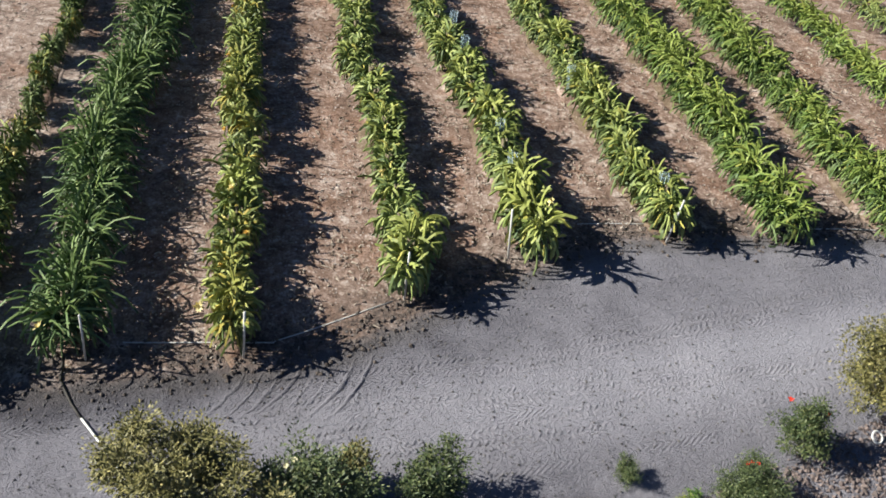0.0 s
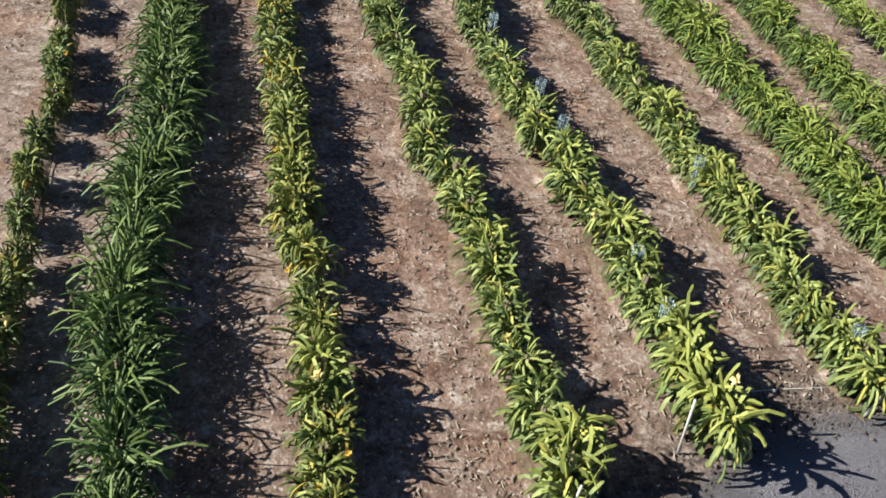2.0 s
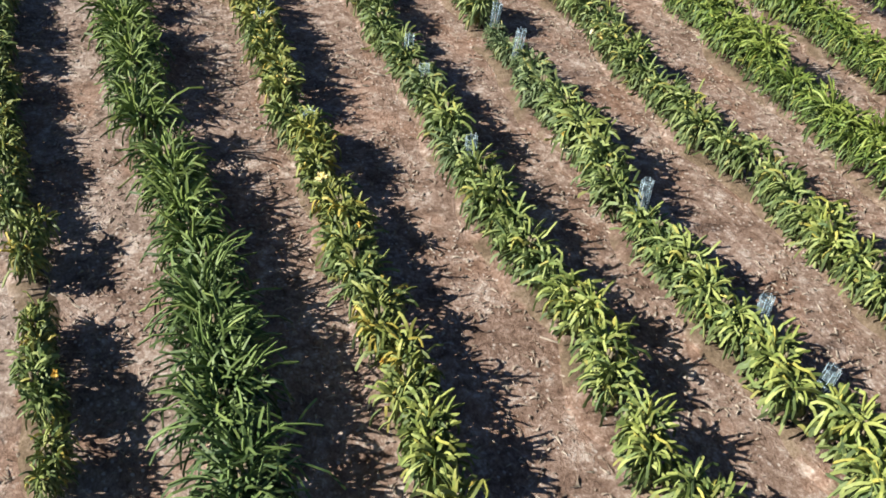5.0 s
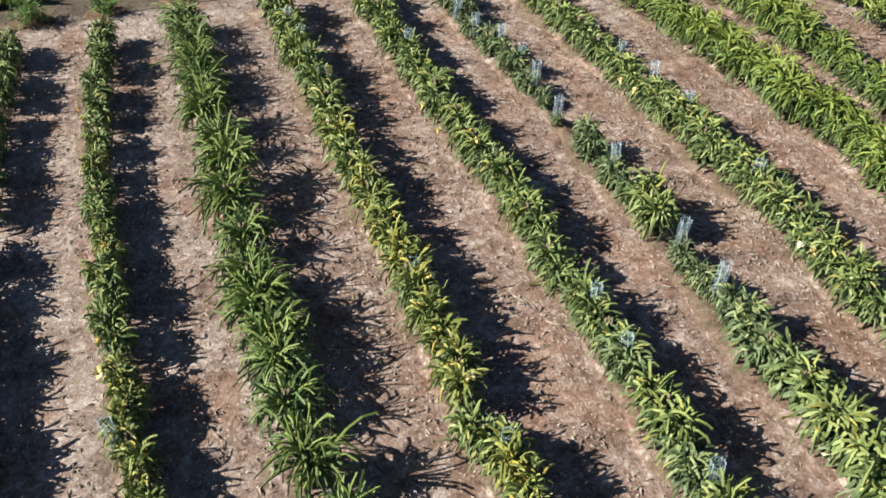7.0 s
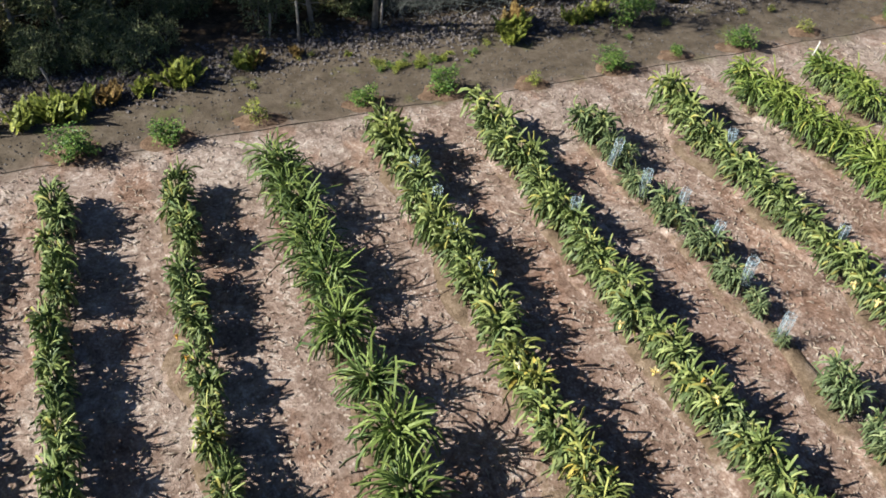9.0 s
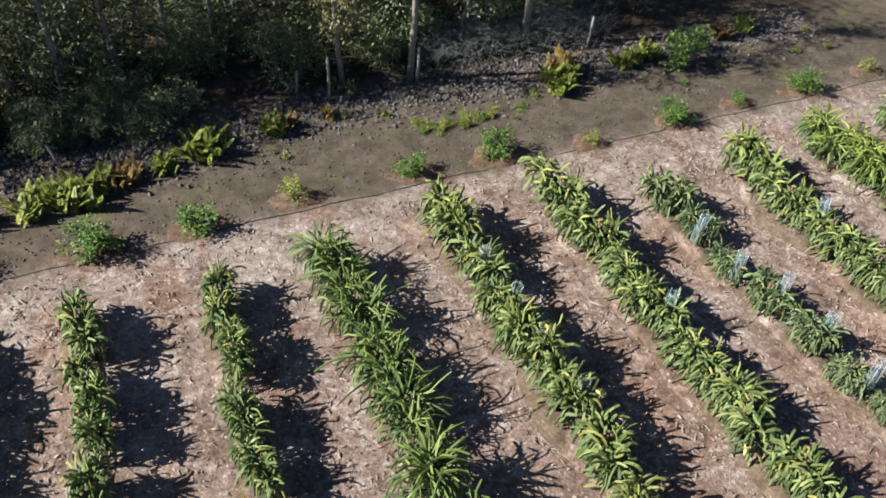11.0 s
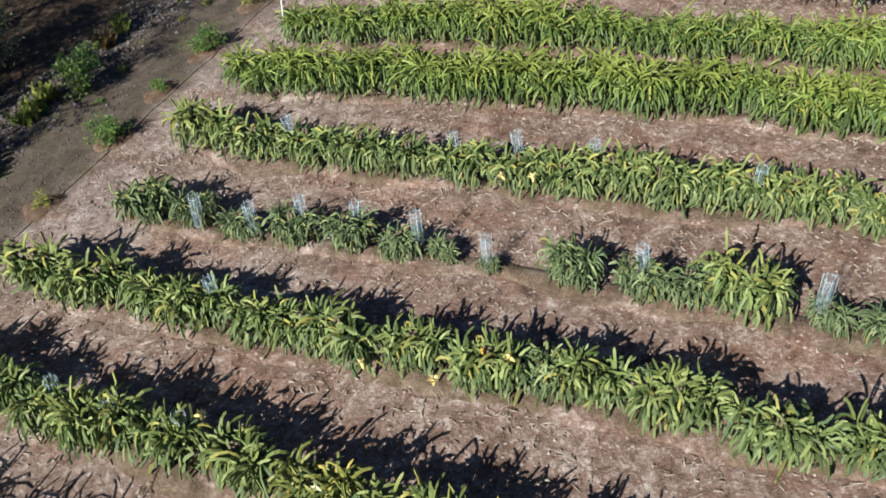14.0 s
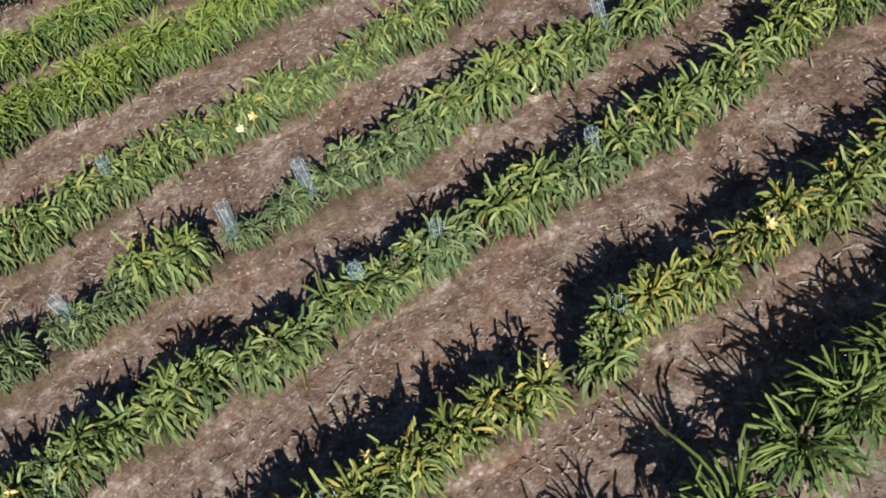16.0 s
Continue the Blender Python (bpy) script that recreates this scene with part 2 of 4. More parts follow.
M_SLEEVE = sleeve_material()
M_PIPE = simple("white_pipe", (0.55, 0.54, 0.52), (0.75, 0.74, 0.72), 0.45, 9.0, bump=0.0)
M_HOSE = simple("black_hose", (0.015, 0.014, 0.013), (0.05, 0.045, 0.04), 0.6, 9.0, bump=0.0)
M_PETAL = simple("yellow_petal", (0.80, 0.62, 0.16), (0.88, 0.78, 0.42), 0.6, 25.0, bump=0.0)
M_WHITE_PETAL = simple("white_petal", (0.72, 0.66, 0.38), (0.82, 0.78, 0.55), 0.6, 25.0, bump=0.0)
M_ORANGE = simple("orange_fruit", (0.58, 0.30, 0.04), (0.70, 0.48, 0.09), 0.5, 25.0, bump=0.0)
M_RED = simple("red_petal", (0.6, 0.03, 0.015), (0.75, 0.07, 0.03), 0.6, 25.0, bump=0.0)
M_OLIVE = leaf_material("olive_leaf", (0.05, 0.052, 0.017), (0.155, 0.148, 0.048), (0.34, 0.30, 0.115))
M_DEEP = leaf_material("deep_green_leaf", (0.028, 0.045, 0.018), (0.07, 0.098, 0.036), (0.16, 0.18, 0.07))
M_CITRUS = leaf_material("fresh_green_leaf", (0.036, 0.085, 0.015), (0.088, 0.168, 0.03), (0.20, 0.28, 0.058))
M_WOODS = leaf_material("woodland_leaf", (0.06, 0.085, 0.035), (0.155, 0.185, 0.08), (0.32, 0.345, 0.155))
M_FERN = leaf_material("yellow_green_fern", (0.09, 0.12, 0.02), (0.21, 0.25, 0.04), (0.36, 0.38, 0.07))
M_RUST = leaf_material("rusty_fern", (0.12, 0.07, 0.02), (0.24, 0.16, 0.05), (0.36, 0.27, 0.09))


# ---------------------------------------------------------------- mesh helpers
class Mesh:
    """Collects vertices and faces for one mesh."""
    def __init__(self):
        self.v, self.f = [], []

    def ring_tube(self, path, radii, sides=6, flat=1.0, twist=0.0, cap=True):
        """A tube along path; flat squeezes the section."""
        path = [Vector(p) for p in path]
        n0 = len(self.v)
        side = None
        for i, p in enumerate(path):
            d = (path[min(i + 1, len(path) - 1)] - path[max(i - 1, 0)]).normalized()
            if side is None:
                side = d.orthogonal().normalized()
            side = (side - d * side.dot(d)).normalized()
            up = d.cross(side)
            for k in range(sides):
                a = math.tau * k / sides + twist
                self.v.append(p + radii[i] * (side * math.cos(a) + up * math.sin(a) * flat))
        for i in range(len(path) - 1):
            for k in range(sides):
                a, b = n0 + i * sides + k, n0 + i * sides + (k + 1) % sides
                self.f.append((a, b, b + sides, a + sides))
        if cap:
            self.f.append(tuple(n0 + k for k in reversed(range(sides))))
            e = n0 + (len(path) - 1) * sides
            self.f.append(tuple(e + k for k in range(sides)))

    def leaf(self, p, d, up, length, width):
        """A folded pointed leaf: four triangles' worth of surface."""
        side = d.cross(up).normalized() * width * 0.5
        mid = p + d * length * 0.5 - up * length * 0.06
        n = len(self.v)
        self.v += [p, mid + side + up * width * 0.12, p + d * length - up * length * 0.12, mid - side + up * width * 0.12, mid]
        self.f += [(n, n + 1, n + 4), (n + 1, n + 2, n + 4), (n + 2, n + 3, n + 4), (n + 3, n, n + 4)]

    def small_leaf(self, p, d, up, length, width):
        """A small leaf folded along its middle."""
        side = d.cross(up).normalized() * width * 0.5
        n = len(self.v)
        self.v += [p, p + d * length * 0.5 + side + up * width * 0.2, p + d * length, p + d * length * 0.5 - side + up * width * 0.2]
        self.f += [(n, n + 1, n + 2), (n, n + 2, n + 3)]

    def stone(self, p, r, rng):
        """A small angular stone with eight faces."""
        n = len(self.v)
        s = [Vector((rng.uniform(0.6, 1.2), rng.uniform(0.6, 1.2), rng.uniform(0.5, 0.9))) * r for _ in range(6)]
        a = rng.uniform(0, 6.3)
        dirs = [Vector((math.cos(a + k * 1.571), math.sin(a + k * 1.571), rng.uniform(-0.3, 0.3))) for k in range(4)] + [Vector((0.1, 0, 1)), Vector((0, 0.1, -1))]
        for d, q in zip(dirs, s):
            self.v.append(Vector(p) + Vector((d.x * q.x, d.y * q.y, d.z * q.z)))
        for k in range(4):
            j = (k + 1) % 4
            self.f += [(n + k, n + j, n + 4), (n + j, n + k, n + 5)]

    def make(self, name, mat, smooth=True):
        me = bpy.data.meshes.new(name)
        me.from_pydata([tuple(q) for q in self.v], [], self.f)
        me.materials.append(mat)
        if smooth:
            me.polygons.foreach_set("use_smooth", [True] * len(me.polygons))
        me.update()
        return me


def part(name, mesh, parent, label=""):
    ob = new(name, mesh)
    ob.parent = parent
    if label:
        ob["label"] = label
    return ob


def thing(name, label, category, group="", kind="", at=(0, 0, 0), rz=0.0):
    ob = new(name)
    ob.matrix_basis = pose(*at, 0, 0, rz)
    return tagged(ob, label, category, group, kind)


def lift(x, y):
    """Height of the ground."""
    h = 0.035 * noise.noise(Vector((x * 0.8, y * 0.8, 0.3))) + 0.02 * noise.noise(Vector((x * 2.3, y * 2.3, 5.1)))
    return h


def smooth(a, b, v):
    t = min(1.0, max(0.0, (v - a) / (b - a)))
    return t * t * (3 - 2 * t)


def track_edge(x):
    return 9.75 + 3.0 * smooth(2.2, 10.8, x)


# ---------------------------------------------------------------- ground
def build_ground():
    """One sheet: fine over the field and both tracks, coarse to the horizon."""
    def axis(lo, hi, step, far):
        c = [lo + step * i for i in range(int(round((hi - lo) / step)) + 1)]
        g, e = step, []
        p = hi
        while p < far:
            g *= 1.6
            p += g
            e.append(p)
        q, f, g = lo, [], step
        while q > -far:
            g *= 1.6
            q -= g
            f.append(q)
        return f[::-1] + c + e
    xs, ys = axis(-10.0, 26.0, 0.25, 1500.0), axis(3.0, 54.0, 0.25, 1500.0)
    field, track = Mesh(), Mesh()
    zs = {}
    for i, x in enumerate(xs):
        for j, y in enumerate(ys):
            near = -11 < x < 27 and 2 < y < 55
            zs[i, j] = lift(x, y) if near else 0.0
    def sheet(mesh, keep):
        seen = {}
        for i in range(len(xs) - 1):
            for j in range(len(ys) - 1):
                if keep((xs[i] + xs[i + 1]) / 2, (ys[j] + ys[j + 1]) / 2):
                    face = []
                    for a, b in ((i, j), (i + 1, j), (i + 1, j + 1), (i, j + 1)):
                        if (a, b) not in seen:
                            seen[a, b] = len(mesh.v)
                            mesh.v.append((xs[a], ys[b], zs[a, b]))
                        face.append(seen[a, b])
                    mesh.f.append(tuple(face))
    on_near = lambda x, y: -60 < x < 90 and 6.2 + 0.127 * max(0, x - 6) < y < track_edge(x)
    sheet(field, lambda x, y: not on_near(x, y))
    sheet(track, on_near)
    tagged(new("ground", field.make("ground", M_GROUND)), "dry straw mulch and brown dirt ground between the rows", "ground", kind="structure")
    tagged(new("road", track.make("road", M_GROUND)), "grey cinder gravel farm track with tyre marks", "road", kind="structure")


build_ground()

# ---------------------------------------------------------------- the rows
#     from   to    spacing kind
ROWS = {
    -3: (20.0, 44.3, 1.20, "yellowed"),
    -2: (18.0, 44.2, 1.18, "green"),
    -1: (10.2, 44.1, 1.18, "yellowed"),
    0: (10.4, 44.0, 1.12, "tall"),
    1: (10.2, 43.9, 1.18, "yellowed"),
    2: (11.5, 44.1, 1.18, "green"),
    3: (12.5, 43.7, 1.18, "bluish"),
    4: (13.0, 43.8, 1.18, "green"),
    5: (12.9, 43.8, 1.15, "bright"),
    6: (12.7, 43.9, 1.15, "bright"),
}
# the line that each row follows over the ground: y, x
LINES = {
    -3: ((18, -7.1), (44.5, -6.5)),
    -2: ((18, -5.0), (30, -4.9), (37, -4.7), (40, -4.42), (44, -4.12)),
    -1: ((10, -2.05), (17, -2.08), (19.5, -2.0), (22, -1.82), (24.5, -1.86), (26.5, -2.12), (29, -2.42), (33, -2.52), (37, -2.4), (44, -1.97)),
    0: ((10.5, -0.2), (14, -0.28), (17.5, -0.1), (20.5, 0.24), (24, 0.38), (27, 0.24), (29, 0.04), (33, 0.02), (37.5, 0.1), (44, 0.28)),
    1: ((10.6, 2.40), (15, 2.5), (20, 2.56), (26, 2.68), (33, 2.66), (40, 2.74), (44, 2.8)),
    2: ((12, 5.45), (15, 5.56), (18, 5.45), (22, 5.35), (26, 5.26), (30, 5.42), (36, 5.38), (40, 5.27), (44, 5.27)),
    3: ((12.8, 8.15), (16, 8.06), (19, 7.93), (22, 7.66), (25, 7.55), (27.5, 7.75), (31, 7.84), (38, 7.80), (43.3, 7.52)),
    4: ((13.3, 10.98), (16, 10.96), (19, 10.82), (22, 10.58), (25, 10.4), (28, 10.25), (31, 10.4), (35, 10.3), (39, 10.08), (43.5, 9.9)),
    5: ((13, 13.45), (17, 13.55), (21, 13.42), (24.5, 13.1), (28, 13.1), (33, 13.35), (37, 13.18), (40, 12.88), (43.8, 12.3)),
    6: ((13, 16.1), (27.5, 15.9), (36, 15.7), (40, 15.35), (44, 14.75)),
}


def row_x(k, y):
    """Where a row runs at y: its line, smoothed between the given places."""
    pts = LINES[k]
    if y <= pts[0][0]:
        return pts[0][1]
    for (y0, x0), (y1, x1) in zip(pts, pts[1:]):
        if y <= y1:
            return x0 + (x1 - x0) * smooth(y0, y1, y)
    return pts[-1][1]


ROW_SIZE = {-3: 0.9, -2: 0.84, -1: 0.84, 0: 1.0, 1: 0.98, 2: 1.0, 3: 1.0, 4: 1.0, 5: 1.05, 6: 1.0}
# the patchy young row: places and sizes from the far end
YOUNG_ROW = [(43.27, 1.0), (42.29, 0.75), (41.2, 0.72), (40.16, 0.82), (39.12, 0.86), (38.07, 0.75), (37.31, 0.5), (36.45, 0.34), (35.06, 0.86), (33.94, 0.74), (33.2, 0.82), (32.33, 1.04),
             (31.12, 0.62), (30.24, 0.78), (29.26, 0.92), (28.3, 1.05), (27.4, 1.0), (26.1, 1.05), (25.1, 0.92), (24.2, 0.5), (23.5, 0.92), (22.6, 0.98), (21.6, 0.9), (20.4, 0.95), (19.0, 1.0), (17.9, 0.95),
             (16.6, 1.05), (15.2, 1.0), (14.0, 1.02), (12.8, 1.12)]
# where the single plants stand along the rows that are seen best
PLACES = {
    -2: (37.1, 38.2, 39.2, 40.3, 41.5, 42.4, 43.7),
    -1: (25.7, 26.9, 28.3, 29.8, 31.2, 32.4, 33.5, 34.9, 36.3, 37.5, 38.6, 39.9, 40.9, 42.2, 43.5),
    0: (10.8, 11.8, 12.8, 14.1, 15.5, 16.7, 17.8, 19.3, 20.5, 21.7, 23.1, 24.5, 25.9, 27.3, 28.5, 29.8, 31.3, 32.8, 34.1, 35.3, 36.4, 37.6, 38.8, 40.1, 41.1, 42.4, 43.7),
    1: (10.6, 11.5, 12.5, 13.9, 15.2, 16.5, 17.8, 19.2, 20.5, 21.6, 22.7, 24.0, 25.4, 26.7, 28.2, 29.5, 30.6, 32.0, 33.5, 34.7, 35.7, 37.0, 38.3, 39.5, 40.6, 41.5, 42.7, 44.0),
    2: (11.8, 12.7, 13.7, 14.9, 16.2, 17.5, 18.6, 19.8, 21.1, 22.4, 23.6, 24.7, 25.6, 26.6, 27.7, 28.9, 30.3, 31.6, 32.9, 34.1, 35.6, 36.8, 38.0, 39.4, 40.6, 41.5, 42.6, 44.0),
    4: (13.3, 14.8, 16.1, 17.8, 19.2, 20.6, 21.7, 22.8, 24.2, 25.5, 26.6, 27.6, 28.8, 30.4, 31.9, 33.3, 35.0, 36.7, 37.8, 38.9, 39.9, 41.1, 42.2, 43.5),
}
HEDGES = {7: (18.4, 13.0, 43.9), 8: (20.9, 13.0, 43.9), 9: (23.4, 14.0, 43.9), 10: (25.9, 14.0, 43.9)}
STYLE = {   # arching stems, hanging stems, crown height, stem length, half width of stem, share of uprights, reach along the row
    "tall": (170, 84, 1.04, (0.48, 1.02), 0.0205, 0.24, 0.46),
    "dense": (165, 80, 1.04, (0.46, 0.95), 0.0215, 0.22, 0.46),
    "star": (125, 34, 1.02, (0.50, 0.92), 0.0225, 0.16, 0.13),
    "lush": (170, 105, 0.98, (0.26, 0.52), 0.0285, 0.17, 0.50),
    "yellowed": (165, 108, 0.95, (0.22, 0.46), 0.0258, 0.17, 0.48),
    "green": (175, 115, 0.97, (0.24, 0.48), 0.0275, 0.17, 0.50),
    "bluish": (142, 88, 0.90, (0.22, 0.46), 0.0252, 0.16, 0.44),
    "bright": (210, 140, 1.02, (0.26, 0.54), 0.0195, 0.18, 0.48),
}


def stem(mesh, rng, start, az, length, half, rise, droop, steps=4):
    """One three-ribbed stem of even width that narrows to its tip; it arches out and hangs down, often kinked where it has branched."""
    p = Vector(start)
    pitch = rise
    kink = rng.choice((1, 2, 2, 3, 9, 9))
    path, radii = [p.copy()], [half * 0.7]
    for i in range(steps):
        step = length / steps * rng.uniform(0.8, 1.25)
        az += rng.uniform(-0.14, 0.14)
        if i == kink:
            az += rng.uniform(-1.1, 1.1)
            pitch += rng.uniform(-0.6, 0.7)
        d = Vector((math.cos(az) * math.cos(pitch), math.sin(az) * math.cos(pitch), math.sin(pitch)))
        p = p + d * step
        if p.z < 0.07:
            p.z = 0.07 + rng.uniform(0, 0.05)
        path.append(p.copy())
        radii.append(half * rng.uniform(0.88, 1.16) * (0.9 if i == steps - 1 else 1.0))
        pitch = max(-1.45, pitch - droop * (0.75 + 0.9 * i / steps))
    path.append(p + d * half * 1.3)
    radii.append(half * 0.22)
    mesh.ring_tube(path, radii, sides=3, twist=rng.uniform(0, 6.3), cap=False)


def crown(kind, seed, scale=1.0):
    """A mop of stems that spring from two or three heads on the stake, arch over and hang as a skirt."""
    rng = random.Random(seed)
    arching, hanging, high, (lo, hi), half, upright, reach = STYLE[kind]
    mesh = Mesh()
    heads = [(rng.gauss(0, 0.09), reach * (u + rng.uniform(-0.16, 0.16)), high * rng.uniform(0.60, 0.86)) for u in ((-1.0, 0.0, 1.0) if kind == "star" else (-1.0, -0.6, -0.2, 0.2, 0.6, 1.0))]
    for k in range(int(arching * scale)):
        hx, hy, hz = rng.choice(heads)
        az = rng.uniform(0, math.tau)
        r = 0.17 * rng.random() ** 0.6
        length = rng.uniform(lo, hi) * (1.3 if rng.random() < 0.1 else 1.0)
        if rng.random() < upright:
            rise, droop = rng.uniform(0.8, 1.35), rng.uniform(0.1, 0.3)
            length *= 0.8
        else:
            rise, droop = rng.uniform(-0.05, 1.1), rng.uniform(0.22, 0.68)
        stem(mesh, rng, (hx + math.cos(az) * r, hy + math.sin(az) * r, hz + rng.uniform(-0.16, 0.08)), az + rng.uniform(-1.0, 1.0), length, half * rng.uniform(0.82, 1.15), rise, droop)
    for k in range(int(hanging * scale)):
        hx, hy, hz = rng.choice(heads)
        az = rng.uniform(0, math.tau)
        r = rng.uniform(0.10, 0.27)
        stem(mesh, rng, (hx + math.cos(az) * r, hy + math.sin(az) * r, high * rng.uniform(0.42, 0.80)), az + rng.uniform(-0.5, 0.5), rng.uniform(lo, hi) * 0.95, half * rng.uniform(0.75, 1.05),
             rng.uniform(-1.0, 0.1), rng.uniform(0.2, 0.5))
    # crowded old stems in the heart of the plant
    for k in range(30 if kind == "star" else 70):
        start = (rng.gauss(0, 0.09), rng.gauss(0, reach * 0.6), high * rng.uniform(0.2, 0.62))
        stem(mesh, rng, start, rng.uniform(0, math.tau), rng.uniform(0.22, 0.42), half * 1.25, rng.uniform(-1.3, 0.4), rng.uniform(0.1, 0.4), steps=3)
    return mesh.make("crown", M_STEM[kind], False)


def trunk_mesh(seed, high):
    rng = random.Random(seed)
    mesh = Mesh()
    for k in range(4):
        a = k * 1.57 + rng.uniform(-0.4, 0.4)
        mesh.ring_tube([(0.09 * math.cos(a), 0.09 * math.sin(a), -0.05), (0.06 * math.cos(a + 0.5), 0.06 * math.sin(a + 0.5), high * 0.5),
                        (0.05 * math.cos(a + 1), 0.05 * math.sin(a + 1), high * 0.92)], [0.03, 0.028, 0.026], sides=3)
    return mesh.make("trunk", M_WOODY)


def post_mesh(high):
    mesh = Mesh()
    mesh.ring_tube([(0, 0, -0.1), (0.01, 0, high * 0.5), (0, 0.01, high)], [0.035, 0.033, 0.03], sides=6)
    return mesh.make("post", M_POST)


LABELS = {
    "tall": "tall dark green dragon fruit plant with long arching stems",
    "dense": "dense mid-green dragon fruit plant with long arching stems",
    "star": "green dragon fruit plant with long stems spreading like a star",
    "yellowed": "yellowing dragon fruit plant with drooping stems on a stake",
    "green": "green dragon fruit plant with drooping stems on a stake",
    "lush": "lush yellow-green dragon fruit plant with thick drooping stems",
    "bluish": "small bluish-green dragon fruit plant on a stake",
    "bright": "dense bright green dragon fruit plant with hanging stems",
}
PLANTS = []


def build_rows():
    kits = {}
    for kind, style in STYLE.items():
        high = style[2]
        kits[kind] = [(crown(kind, 40 + 7 * i + len(kind)), trunk_mesh(i + 3, high), post_mesh(high * 0.78)) for i in range(7)]
    for k, (y0, y1, gap, kind) in ROWS.items():
        rng = random.Random(900 + k)
        places = []
        set_out = list(PLACES.get(k, ()))
        set_out += [(a + b) / 2 for a, b in zip(set_out, set_out[1:]) if b - a > 1.36]
        set_out.sort()
        y = y0
        while y < (set_out[0] - gap * 0.7 if set_out else y1 + 0.3):
            places.append((y, rng.uniform(0.86, 1.12) * ROW_SIZE[k], 1.0))
            y += gap * rng.uniform(0.9, 1.1)
        for i, y in enumerate(set_out):
            room = min(1.7, set_out[min(i + 1, len(set_out) - 1)] - set_out[max(i - 1, 0)]) / 2 if 0 < i < len(set_out) - 1 else 1.15
            places.append((y, (0.66 + 0.34 * room / 1.2) * rng.uniform(0.95, 1.12) * ROW_SIZE[k], max(0.85, min(1.2, room / 1.15))))
        if k == 3:
            places = [(y, size, 1.0) for y, size in YOUNG_ROW]
        for y, size, long in places:
            if k == -2 and y < 27:
                size *= 0.82
            if k == 0 and y < 14:
                size *= 0.88
            if k == 0 and y > 42.6:
                size *= 0.72
            if k == -1 and y < 26.5:
                size, long = size * (0.92 if y > 16 else 1.05), (0.9 if y > 22 or y < 16 else 0.72)
            sort = kind
            if k == 0 and 24.2 < y < 39.0:
                sort = "star"
            elif k == 0 and y > 39.0:
                sort = "dense"
            if k == 3 and (y < 28 or y == 32.33):
                sort = "green"
            elif k in (1, -1) and (y > 38 or rng.random() < 0.25):
                sort = "green"
            elif k == 2 and rng.random() < 0.15:
                sort = "bluish"
            if k in (1, 2, 3, 4) and y < 21 + 2 * rng.random() and (k > 1 or rng.random() < 0.45):
                sort = "lush"
            body, trunk, post = rng.choice(kits[sort])
            px = row_x(k, y) + rng.gauss(0, 0.06)
            plant = thing("dragon_fruit_plant", LABELS[sort], "dragon fruit plant", "row of dragon fruit plants", at=(px, y, lift(px, y)))
            c = part("crown", body, plant)
            c.matrix_basis = Matrix.Rotation(rng.choice((0, math.pi)) + rng.uniform(-0.35, 0.35), 4, "Z") @ Matrix.Diagonal((size * (0.74 if k < 0 else 0.92 if k in (0, 4) else 0.9 if k < 4 else 1), size * long * (1.1 if k < 0 else 0.8 if k == 3 and y > 28.5 else 1), size * rng.uniform(0.9, 1.08) * (1.03 if k < 0 else 1.1 if k == 1 else 1.0), 1))
            t = part("trunk", trunk, plant, "woody twisted lower stems")
            t.scale = (1, 1, size)
            p = part("post", post, plant, "weathered grey wooden stake")
            p.scale = (1, 1, size * 0.97)
            PLANTS.append((px, y, plant))


build_rows()


def build_hedges():
    for k, (x, y0, y1) in HEDGES.items():
        rng = random.Random(70 + k)
        mesh = Mesh()
        arching, hanging, high, (lo, hi), half, upright, reach = STYLE["bright"]
        y = y0
        while y < y1:
            px = x - 0.9 * (y - 27.5) / 33.0 - 0.9 * max(0.0, (y - 36.0) / 8.0) ** 2 + rng.gauss(0, 0.12)
            for q in range(64 if k == 7 else 40):
                az = rng.uniform(0, math.tau)
                up = rng.random() < 0.25
                stem(mesh, rng, (px + rng.uniform(-0.15, 0.15), y + rng.uniform(-0.3, 0.3), high * rng.uniform(0.65, 1.0) * (1 + 0.1 * math.sin(y * 2.1 + k))), az,
                     rng.uniform(lo, hi), half, rng.uniform(0.6, 1.2) if up else rng.uniform(-0.2, 0.8), rng.uniform(0.15, 0.35) if up else rng.uniform(0.3, 0.6))
            y += 0.42
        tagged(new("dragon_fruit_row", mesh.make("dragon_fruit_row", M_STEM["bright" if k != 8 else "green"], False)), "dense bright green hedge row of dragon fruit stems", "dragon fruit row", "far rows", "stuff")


build_hedges()

# ---------------------------------------------------------------- soil ridges and hoses along the rows
def soil_material():
    """Bare brown soil in patches, mulch between them."""
    m = Nodes("bare_brown_soil", rough=0.95, spec=0.1)
    field, fibre, clump = mulch(m)
    v = m.math("ADD", m.math("MULTIPLY", m.noise(2.6, 6, 0.7), 0.6), m.math("MULTIPLY", fibre, 0.4))
    m.bump(m.math("ADD", v, clump), 0.9, 0.05)
    bare = m.ramp(v, (0.36, (0.075, 0.055, 0.037)), (0.5, (0.165, 0.122, 0.085)), (0.62, (0.30, 0.235, 0.18)))
    return m.base(m.mix(m.span(m.noise(1.1, 4, 0.6), 0.42, 0.54), field, bare))


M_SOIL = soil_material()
M_RUBBLE = simple("brown_grey_rubble", (0.07, 0.062, 0.063), (0.22, 0.20, 0.20), 0.95, 7.0, bump=0.9)


